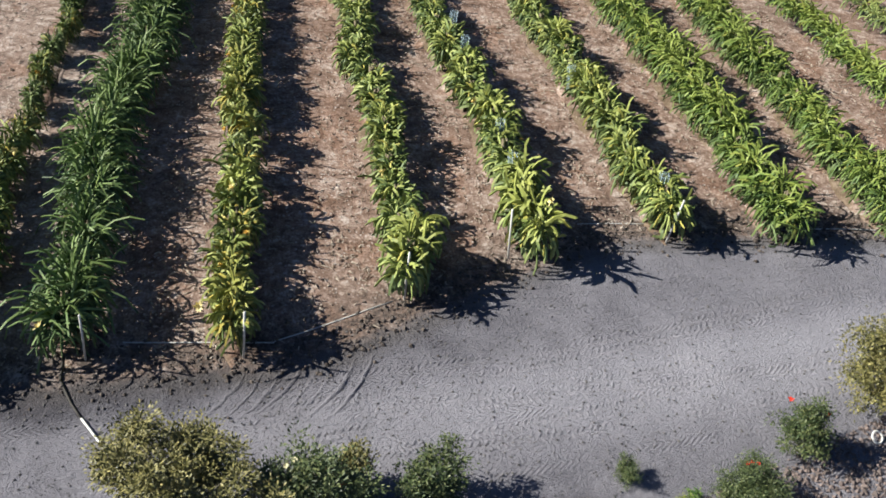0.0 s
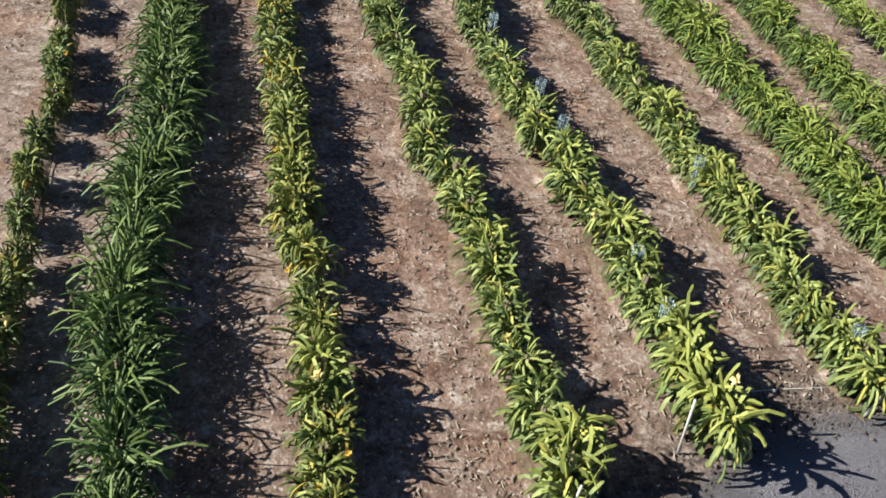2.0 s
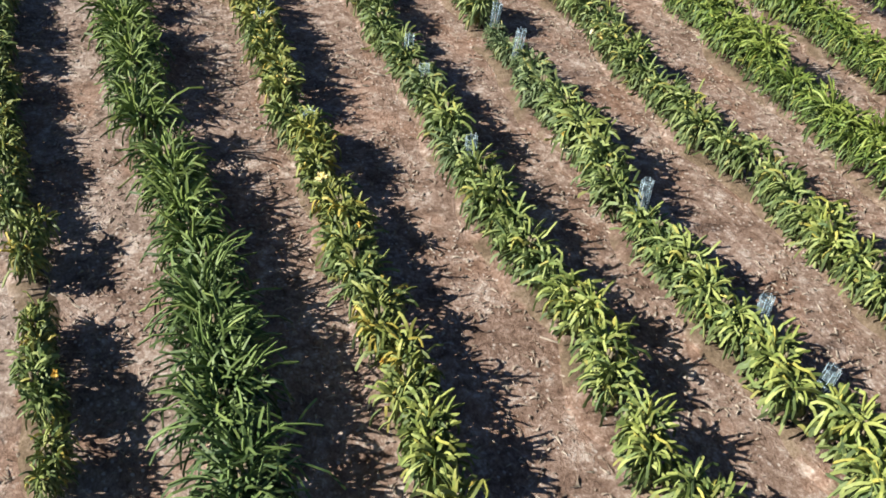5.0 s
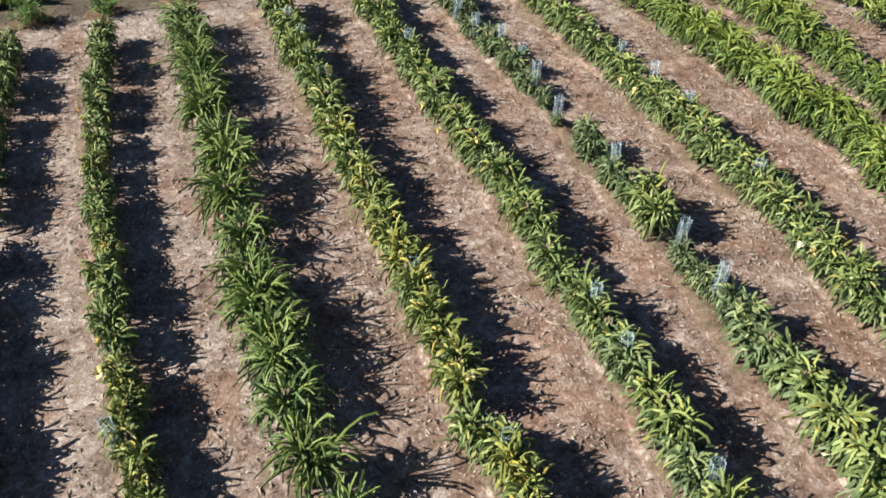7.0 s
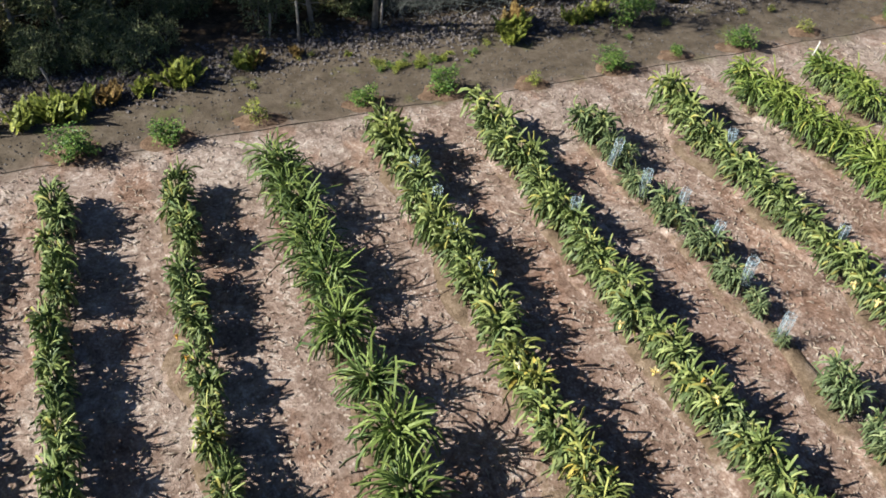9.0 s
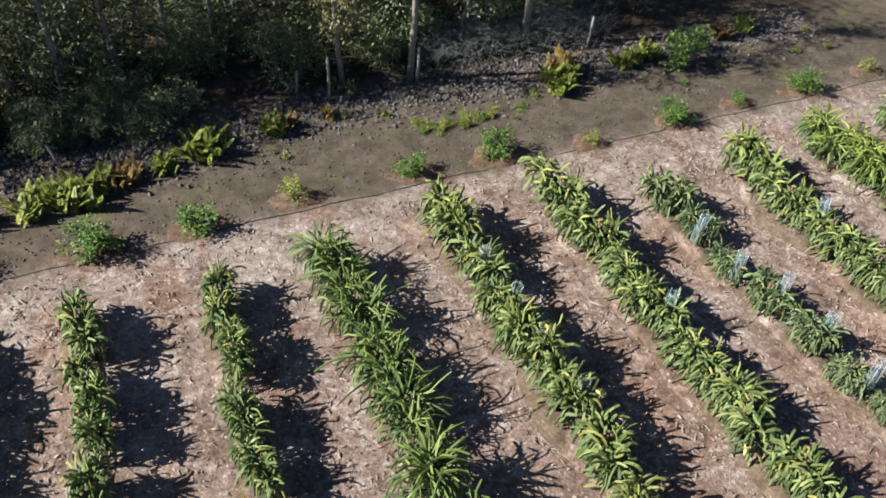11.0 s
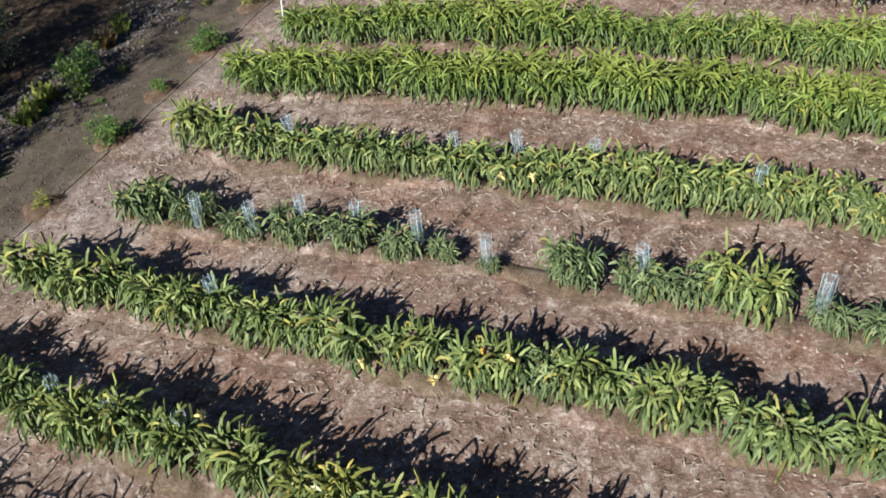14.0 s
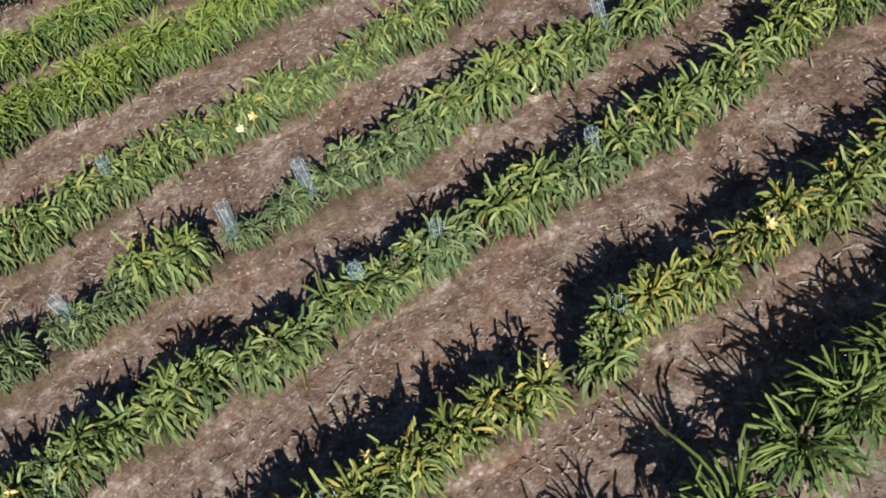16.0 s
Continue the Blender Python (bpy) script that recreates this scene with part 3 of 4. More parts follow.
def build_ridges():
    for k, (y0, y1, gap, kind) in ROWS.items():
        rng = random.Random(k + 50)
        mesh, cols = Mesh(), 7
        ys = np.arange(y0 - 0.5, y1 + 0.4, 0.3)
        for i, y in enumerate(ys):
            end = min(1.0, (i + 0.2) / 3, (len(ys) - 1 - i + 0.2) / 3)
            wl = (0.40 + 0.42 * noise.noise(Vector((k * 3.1, y * 0.7, 1)))) * end
            wr = (0.26 + 0.34 * noise.noise(Vector((k * 5.3, y * 0.7, 9)))) * end
            for c in range(cols):
                u = c / (cols - 1)
                px = row_x(k, y) - wl + (wl + wr) * u
                h = 0.075 * math.sin(math.pi * u) * end + 0.012 * noise.noise(Vector((px * 5, y * 5, 2)))
                mesh.v.append((px, y, lift(px, y) + h - (0.03 if c in (0, cols - 1) else 0)))
        for i in range(len(ys) - 1):
            for c in range(cols - 1):
                a = i * cols + c
                mesh.f.append((a, a + 1, a + cols + 1, a + cols))
        tagged(new("soil_ridge", mesh.make("soil_ridge", M_SOIL)), "low ridge of bare brown soil under a row", "soil ridge", kind="structure")


build_ridges()


def hose(name, path, radius, mat, label, category, wander=0.02, seed=1):
    rng = random.Random(seed)
    pts = []
    for (x0, y0), (x1, y1) in zip(path, path[1:]):
        n = max(2, int(math.dist((x0, y0), (x1, y1)) / 0.5))
        for i in range(n):
            f = i / n
            x, y = x0 + (x1 - x0) * f + rng.gauss(0, wander), y0 + (y1 - y0) * f + rng.gauss(0, wander)
            pts.append((x, y, lift(x, y) + radius * 0.8))
    x, y = path[-1]
    pts.append((x, y, lift(x, y) + radius * 0.8))
    mesh = Mesh()
    mesh.ring_tube(pts, [radius] * len(pts), sides=5)
    return tagged(new(name, mesh.make(name, mat)), label, category)


for k, (y0, y1, gap, kind) in ROWS.items():
    ob = hose("drip_hose", [(row_x(k, y) + 0.15, y) for y in np.linspace(y0 - 0.2, y1 + 0.2, 14)], 0.010, M_HOSE, "black drip irrigation hose lying along a plant row", "hose", 0.03, k + 9)
    ob.location.z = 0.04
    ob["group"] = "drip hoses"
hose("drip_hose", [(-12.0, 45.6), (0.0, 45.82), (12.0, 45.85), (26.0, 46.1)], 0.009, M_HOSE, "black irrigation hose lying along the young shrubs", "hose", 0.02, 77)["group"] = "drip hoses"
hose("supply_hose", [(-0.32, 10.3), (-0.28, 9.7), (-0.05, 9.2), (0.16, 8.85)], 0.021, M_HOSE, "black supply hose bent at a row end", "hose", 0.0, 5)
hose("white_pipe", [(0.15, 8.86), (0.66, 8.1), (0.95, 7.6)], 0.02, M_PIPE, "white plastic pipe lying across the gravel track", "pipe", 0.0, 6).location.z = 0.022
for a, b in (((3.06, 10.3), (5.19, 11.22)), ((9.31, 13.29), (11.02, 13.24)), ((0.57, 10.5), (3.06, 10.3)), ((13.9, 12.9), (16.4, 12.75))):
    hose("header_pipe", [a, b], 0.011, M_PIPE, "thin pale pipe lying between two row ends", "pipe", 0.012, 8)["group"] = "header pipes"
for a, b in (((4.6, 41.5), (4.85, 41.24)), ((4.75, 30.52), (4.98, 30.3)), ((5.0, 24.6), (5.3, 24.5)), ((2.45, 27.1), (2.7, 26.8)), ((4.45, 31.4), (4.62, 31.05)), ((5.0, 22.3), (5.35, 22.05))):
    ob = hose("dry_stick", [a, b], 0.018, M_STRAW, "short dry pale stick lying on the mulch", "stick", 0.01, 3)
    ob["group"] = "dry sticks"

# ---------------------------------------------------------------- tyre marks in the gravel
def build_tyre_marks():
    """Curved berms where a tyre has turned, and rows of low lug prints along the track."""
    def berm(path, wide, high):
        mesh = Mesh()
        for i, (x, y) in enumerate(path):
            x0, y0 = path[max(i - 1, 0)]
            x1, y1 = path[min(i + 1, len(path) - 1)]
            l = math.dist((x0, y0), (x1, y1))
            nx, ny = -(y1 - y0) / l, (x1 - x0) / l
            end = math.sin(math.pi * i / (len(path) - 1)) ** 0.5
            for u, h in ((-1, -0.012), (-0.4, 0.75), (0.15, 1.0), (1, -0.012)):
                px, py = x + nx * wide * u, y + ny * wide * u
                mesh.v.append((px, py, lift(px, py) + (high * h * end if h > 0 else h)))
        for i in range(len(path) - 1):
            for c in range(3):
                a = i * 4 + c
                mesh.f.append((a, a + 1, a + 5, a + 4))
        tagged(new("tyre_berm", mesh.make("tyre_berm", M_GROUND)), "low curved berm of grey gravel pushed up by a tyre", "tyre mark", "tyre berms", "structure")
    rng = random.Random(29)
    for i in range(8):
        a, b, c = Vector((2.6 + 0.30 * i, 9.72 + 0.03 * i, 0)), Vector((2.5 + 0.29 * i, 9.2, 0)), Vector((1.85 + 0.28 * i, 8.72 + rng.uniform(-0.2, 0.1), 0))
        pts = [a.lerp(b, t).lerp(b.lerp(c, t), t) for t in (j / 9 for j in range(10))]
        berm([(p.x + rng.gauss(0, 0.012), p.y + rng.gauss(0, 0.012)) for p in pts], rng.uniform(0.035, 0.06), rng.uniform(0.012, 0.03))
    lugs = Mesh()
    for c, bend in ((7.02, 0.0), (7.42, 0.25), (7.72, -0.15), (8.12, 0.1), (8.55, 0.3), (8.95, 0.15)):
        x = 2.6
        while x < 17.0:
            y = 0.12 * x + c + 0.12 * math.sin(x * 0.45 + bend * 9) + bend * smooth(8, 14, x)
            if y < track_edge(x) - 0.35 and noise.noise(Vector((x * 0.5, c * 3, 2.0))) > -0.22:
                for side in (-0.06, 0.06):
                    px, py = x + rng.gauss(0, 0.008), y + side
                    sl = 0.05 if side > 0 else -0.05
                    z, n = lift(px, py), len(lugs.v)
                    lugs.v += [(px - 0.028, py - 0.05, z - 0.004), (px + 0.028, py - 0.05, z - 0.004), (px + 0.028 + sl, py + 0.05, z - 0.004), (px - 0.028 + sl, py + 0.05, z - 0.004), (px, py - 0.03, z + 0.02), (px + sl, py + 0.03, z + 0.02)]
                    lugs.f += [(n, n + 1, n + 4), (n + 1, n + 2, n + 5, n + 4), (n + 2, n + 3, n + 5), (n + 3, n, n + 4, n + 5)]
            x += rng.uniform(0.115, 0.135)
    tagged(new("tyre_tread", lugs.make("tyre_tread", M_GROUND)), "rows of lug prints pressed into the grey gravel track", "tyre mark", kind="stuff")


build_tyre_marks()

# ---------------------------------------------------------------- mesh guards round young plants
CAGES = [   # row, x, y
    (-1, -2.62, 29.9), (-1, -2.6, 26.95), (1, 2.84, 42.7), (1, 2.95, 41.6), (1, 2.86, 40.4), (1, 2.9, 39.32), (1, 2.72, 31.9), (1, 2.85, 27.82),
    (2, 5.4, 40.35), (2, 5.43, 30.12), (2, 5.42, 28.95), (2, 5.35, 26.26),
    (3, 7.42, 42.1), (3, 7.5, 40.9), (3, 7.84, 40.05), (3, 7.95, 39.05), (3, 7.82, 37.75), (3, 7.8, 36.5), (3, 7.86, 33.86), (3, 7.85, 31.25), (3, 7.82, 29.9), (3, 7.72, 24.25),
    (3, 7.98, 21.21), (3, 8.0, 19.83), (3, 8.1, 15.8), (3, 8.12, 14.45),
    (4, 10.14, 41.45), (4, 10.2, 37.95), (4, 10.5, 36.77), (4, 10.55, 35.3), (4, 10.4, 32.5), (4, 10.5, 18.3), (4, 11.08, 13.55)]


def build_cages():
    r, h, n = 0.10, 0.68, 6
    one = Mesh()
    one.ring_tube([(r, 0, 0), (r * 1.03, 0.004, h * 0.5), (r * 1.04, 0.006, h)], [0.0036] * 3, sides=3)
    wm = one.make("wire", M_WIRE)
    hoop = Mesh()
    hoop.ring_tube([(r * 1.03 * math.cos(math.tau * i / 14), r * 1.03 * math.sin(math.tau * i / 14), 0) for i in range(15)], [0.003] * 15, sides=3)
    hm = hoop.make("hoop", M_WIRE)
    sheet = Mesh()
    for lay, q in ((0, r), (1, r - 0.004)):
        for i in range(14):
            a = math.tau * i / 14
            w = 1 + 0.05 * math.sin(3 * a)
            for z in (0.0, h * 0.55, h * (0.97 + 0.04 * math.sin(2 * a + 1))):
                sheet.v.append((q * w * math.cos(a), q * w * math.sin(a), z))
    for lay in (0, 1):
        for i in range(14):
            for c in (0, 1):
                a, d = lay * 42 + i * 3 + c, lay * 42 + (i + 1) % 14 * 3 + c
                sheet.f.append((a, d, d + 1, a + 1) if lay == 0 else (a + 1, d + 1, d, a))
    for i in range(14):
        a, d = i * 3 + 2, (i + 1) % 14 * 3 + 2
        sheet.f.append((a, d, d + 42, a + 42))
    tm = sheet.make("sleeve", M_SLEEVE)
    stake = Mesh()
    stake.ring_tube([(0.03, 0, -0.75), (0.03, 0, 0.4)], [0.012, 0.011], sides=5)
    sm = stake.make("stake", M_POST)
    rng = random.Random(4)
    for k, x, y in CAGES:
        low = k == 3 and y == 36.5
        z = lift(x, y) + (0.08 if low else 0.22 if k == 3 and y > 38.5 else 0.40 if k == 3 else 0.28 if k == 1 else 0.36)
        c = thing("mesh_guard", "pale bluish see-through mesh guard on a thin stake", "plant guard", "mesh guards", at=(x, y, z), rz=rng.uniform(0, 360))
        c.matrix_basis = c.matrix_basis @ pose(0, 0, 0, rng.uniform(-7, 7), rng.uniform(-7, 7), 0)
        part("sleeve", tm, c, "thin translucent bluish plastic net")
        for i in range(n):
            part("wire", wm, c).rotation_euler.z = math.tau * i / n + (0.2 if i % 2 else 0)
        for z in (0.02, 0.62):
            part("hoop", hm, c).location.z = z
        part("stake", sm, c, "thin grey stake")


build_cages()

# ---------------------------------------------------------------- flowers and fruit on the plants
FLOWERS = [(-1, -0.24, 30.94, 0), (-1, -0.28, 39.22, 2), (-1, -0.18, 38.64, 2), (-1, -0.15, 31.69, 0), (-1, 0.3, 15.04, 0), (0, -0.39, 10.3, 0), (1, -0.55, 10.64, 0), (1, -0.34, 18.91, 2),
           (1, -0.32, 15.8, 2), (1, -0.26, 36.8, 1), (1, -0.03, 28.99, 0), (1, 0.14, 33.3, 2), (1, 0.18, 31.34, 0), (1, 0.27, 38.94, 0), (2, -0.63, 36.2, 0), (2, -0.56, 37.37, 0),
           (2, -0.25, 14.04, 0), (2, -0.13, 35.2, 0), (2, -0.12, 35.63, 2), (3, -0.5, 26.09, 1), (3, -0.37, 26.49, 2), (3, -0.34, 16.87, 0), (3, 0.21, 16.23, 1), (3, 0.31, 12.79, 0),
           (3, 0.5, 15.64, 2), (4, -0.6, 36.82, 0), (4, -0.6, 36.25, 0), (4, -0.55, 30.24, 1), (4, -0.5, 29.94, 0), (4, 0.11, 39.16, 1), (4, 0.5, 24.82, 0), (5, 0.4, 41.04, 1), (1, -0.2, 11.3, 2),
           (1, 0.2, 12.2, 2), (1, -0.1, 13.5, 0), (1, -0.3, 21.6, 2), (1, 0.1, 24.4, 2), (1, -0.2, 25.7, 0), (-1, 0.2, 22.5, 2), (-1, -0.2, 26.39, 2), (-1, 0.1, 34.13, 2), (-1, 0.2, 18.1, 2)]


def flower_mesh(mat, seed, size):
    rng = random.Random(seed)
    mesh = Mesh()
    for i in range(16):
        az, tilt = i * 2.4, rng.uniform(0.25, 1.1)
        d = Vector((math.cos(az) * math.cos(tilt), math.sin(az) * math.cos(tilt), math.sin(tilt)))
        mesh.leaf(Vector((0, 0, 0)), d, Vector((0, 0, 1)) - d * d.z, size * rng.uniform(0.8, 1.1), size * 0.42)
    mesh.ring_tube([(0, 0, -size * 0.7), (0, 0, -size * 0.2), (0, 0, size * 0.12)], [size * 0.14, size * 0.24, size * 0.2], sides=6)
    return mesh.make("flower", mat)


def build_flowers():
    kit = [flower_mesh(M_PETAL, 1, 0.12), flower_mesh(M_WHITE_PETAL, 2, 0.10), flower_mesh(M_ORANGE, 3, 0.07)]
    words = ["yellow wilting bloom", "pale cream open bloom", "orange ripening fruit"]
    rng = random.Random(12)
    for k, dx, y, kind in FLOWERS:
        x = row_x(k, y) + dx
        px, py, plant = min(PLANTS, key=lambda q: (q[0] - x) ** 2 + (q[1] - y) ** 2)
        f = part("flower" if kind < 2 else "fruit", kit[kind], plant, words[kind])
        high = 0.92 if abs(dx) < 0.35 else 0.64
        f.matrix_basis = pose(x - px, y - py, high + rng.uniform(-0.05, 0.08), rng.uniform(-40, 40), rng.uniform(-40, 40) - 40, rng.uniform(0, 360))


build_flowers()

# white stakes at the row ends
WHITE_END = [(0.04, 10.15, 8), (2.55, 10.0, 6), (5.41, 11.25, 2), (11.0, 12.6, 5), (7.6, 12.3, -4), (14.6, 44.3, 6)]
for x, y, tilt in WHITE_END:
    mesh = Mesh()
    mesh.ring_tube([(0, 0, -0.15), (0, 0, 0.6), (0, 0, 1.15)], [0.022, 0.021, 0.02], sides=6)
    s = new("end_stake", mesh.make("end_stake", M_PIPE))
    s.matrix_basis = pose(x, y, lift(x, y), tilt, tilt * 0.6, 0)
    tagged(s, "white painted stake leaning at a row end", "stake", "end stakes")


# ---------------------------------------------------------------- leafy plants
def leafy(name_mat, bark, seed, high, spread, limbs, clumps, leaves, size, stems=1, low=0.3, fine=False, puff=(0.10, 0.2)):
    """Two meshes: woody limbs, and a crown of leaf clumps with gaps."""
    rng = random.Random(seed)
    wood, crown_mesh = Mesh(), Mesh()
    tips = []
    for s in range(stems):
        lean = Vector((rng.uniform(-0.12, 0.12), rng.uniform(-0.12, 0.12), 0)) * (1 if stems == 1 else 3)
        top = high * rng.uniform(0.8, 0.95)
        r0 = 0.016 * high ** 0.75 / (stems ** 0.4)
        path = [Vector((lean.x * z, lean.y * z, z)) + Vector((0.03 * math.sin(z * 2 + s), 0.03 * math.cos(z * 1.7 + s), 0)) for z in (-0.12, top * 0.25, top * 0.5, top * 0.75, top)]
        wood.ring_tube(path, [r0 * 1.3, r0, r0 * 0.75, r0 * 0.5, r0 * 0.2], sides=6)
        for i in range(limbs):
            f = low + (1 - low) * (i + rng.random()) / limbs
            p = path[0].lerp(path[-1], f)
            az = i * 2.4 + rng.uniform(-0.5, 0.5) + s
            reach = spread * rng.uniform(0.55, 1.05) * (0.55 + 0.45 * math.sin(math.pi * min(1, 0.25 + 0.75 * f)))
            up = rng.uniform(0.05, 0.6)
            d = Vector((math.cos(az), math.sin(az), up)).normalized()
            mid = p + d * reach * 0.5 + Vector((0, 0, 0.05 * reach))
            end = p + d * reach
            wood.ring_tube([p, mid, end], [r0 * 0.42 * (1 - f * 0.5), r0 * 0.28, r0 * 0.1], sides=4, cap=False)
            for c in range(clumps):
                g = rng.uniform(0.35, 1.0)
                tips.append(p.lerp(end, g) + Vector((rng.gauss(0, 1), rng.gauss(0, 1), rng.gauss(0.2, 0.8))) * spread * 0.13)
    for t in tips:
        rad = spread * rng.uniform(*puff)
        for q in range(leaves):
            v = Vector((rng.gauss(0, 1), rng.gauss(0, 1), rng.gauss(0, 0.9)))
            p = t + v * rad * 0.6
            if p.z < 0.03:
                continue
            d = (v.normalized() + Vector((rng.uniform(-0.6, 0.6), rng.uniform(-0.6, 0.6), rng.uniform(-0.5, 0.4)))).normalized()
            up = (Vector((rng.uniform(-0.5, 0.5), rng.uniform(-0.5, 0.5), 1)) - d * d.z).normalized()
            if fine:
                crown_mesh.small_leaf(p, d, up, size * rng.uniform(0.7, 1.3), size * 0.45)
            else:
                crown_mesh.leaf(p, d, up, size * rng.uniform(0.7, 1.25), size * 0.5)
    return wood.make("branches", bark), crown_mesh.make("foliage", name_mat)


def plant_out(name, kit, label, category, group, x, y, size=1.0, rz=0.0, sink=0.0):
    ob = thing(name, label, category, group, at=(x, y, lift(x, y) - sink), rz=rz)
    ob.scale = (size, size, size)
    part("trunk", kit[0], ob, "grey-brown woody trunk and limbs")
    part("crown", kit[1], ob)
    return ob


# near shrubs beside the gravel track
bush_a = leafy(M_OLIVE, M_POST, 21, 1.9, 1.15, 15, 5, 150, 0.058, stems=3, low=0.15, fine=True, puff=(0.085, 0.15))
plant_out("shrub", bush_a, "olive-yellow leafy shrub with bare grey twigs", "shrub", "", 1.98, 6.42, 1.03)
bush_b = leafy(M_DEEP, M_BARK, 22, 1.1, 0.8, 14, 6, 60, 0.06, stems=3, low=0.1, fine=True, puff=(0.12, 0.2))
dark_bush = plant_out("shrub", bush_b, "dark green shrub with a few white and red blooms", "shrub", "", 3.4, 6.75, 1.12)
bush_c = leafy(M_DEEP, M_BARK, 23, 0.85, 0.5, 12, 5, 44, 0.06, stems=2, low=0.1, fine=True, puff=(0.13, 0.22))
plant_out("shrub", bush_c, "small green leafy shrub at the edge of the gravel", "shrub", "", 5.15, 6.85, 1.0)
bush_d = leafy(M_DEEP, M_BARK, 24, 1.0, 0.5, 11, 5, 46, 0.06, stems=2, low=0.2, fine=True, puff=(0.13, 0.22))
red_a = plant_out("shrub", bush_d, "thin shrub with red blooms at the gravel edge", "shrub", "", 11.2, 7.2, 0.95)
red_b = plant_out("shrub", bush_b, "low green shrub with red blooms among cinders", "shrub", "", 9.85, 6.3, 0.66, 80)
bush_e = leafy(M_OLIVE, M_PALE, 25, 1.7, 0.85, 13, 6, 60, 0.062, stems=3, low=0.3, fine=True, puff=(0.11, 0.19))
plant_out("shrub", bush_e, "open olive shrub with pale stems", "shrub", "", 13.0, 7.75, 1.0)
plant_out("shrub", bush_c, "small green leafy shrub at the edge of the gravel", "shrub", "", 8.25, 6.95, 0.4, 50)
plant_out("shrub", bush_c, "small green leafy shrub at the edge of the gravel", "shrub", "", 7.6, 6.2, 0.5, 150)
bush_f = leafy(M_OLIVE, M_BARK, 26, 0.8, 0.3, 8, 4, 26, 0.06, stems=3, low=0.35, fine=True, puff=(0.16, 0.26))
plant_out("shrub", bush_f, "thin light green sapling behind a darker shrub", "shrub", "", 4.0, 7.25, 1.05, 20)
red_flower = flower_mesh(M_RED, 8, 0.06)
white_flower = flower_mesh(M_WHITE_PETAL, 9, 0.06)
for bush, spots, mesh, word in ((red_a, ((-0.25, 0.35, 0.95), (0.35, 0.1, 0.8)), red_flower, "red bloom"), (red_b, ((0.2, 0.5, 0.95), (0.3, 0.42, 1.0), (0.12, 0.5, 0.9)), red_flower, "red bloom"),
                                (dark_bush, ((-0.2, 0.1, 0.98), (-0.1, 0.2, 0.95)), white_flower, "white bloom"), (dark_bush, ((0.3, 0.1, 0.85), (0.45, -0.1, 0.8), (0.2, -0.3, 0.8)), red_flower, "dull red bloom")):
    inv = Matrix.Rotation(-bush.rotation_euler.z, 4, "Z")
    for s in spots:
        f = part("flower", mesh, bush, word)
        f.matrix_basis = Matrix.Translation(inv @ Vector(s))
ring = Mesh()
ring.ring_tube([(0.1 * math.cos(math.tau * i / 16), 0.1 * math.sin(math.tau * i / 16), 0.0) for i in range(17)], [0.018] * 17, sides=6)
rob = new("white_hoop", ring.make("white_hoop", M_PIPE))
rob.matrix_basis = pose(12.7, 7.31, lift(12.7, 7.31) + 0.07, 35, 10, 0)
tagged(rob, "small white plastic hoop lying on the cinders", "hoop")

# young shrubs in a line beyond the rows
YOUNG = [(-3.57, 45.99, 0.95, 1), (-1.70, 46.04, 0.8, 0), (0.40, 46.18, 0.75, 2), (3.00, 46.22, 0.7, 1), (5.02, 46.22, 0.85, 0), (7.33, 45.98, 0.5, 2), (9.83, 46.07, 0.85, 0), (11.85, 46.21, 0.45, 1), (13.90, 46.25, 0.85, 0), (16.48, 46.38, 0.6, 2), (19.6, 46.38, 0.7, 1), (-6.1, 45.98, 0.8, 0)]
kits = [leafy(M_CITRUS, M_BARK, 31 + i, 0.85, 0.48, 9, 4, 14, 0.085, stems=2, low=0.15) for i in range(2)] + [leafy(M_FERN, M_BARK, 35, 0.8, 0.4, 7, 3, 10, 0.08, stems=2, low=0.2)]
for i, (x, y, s, k) in enumerate(YOUNG):
    plant_out("young_shrub", kits[k if i else 0], "young leafy green shrub planted beside an irrigation hose", "shrub", "line of young shrubs", x, y, s, i * 57).scale = (s * 1.12, s * 1.12, s * 0.8)



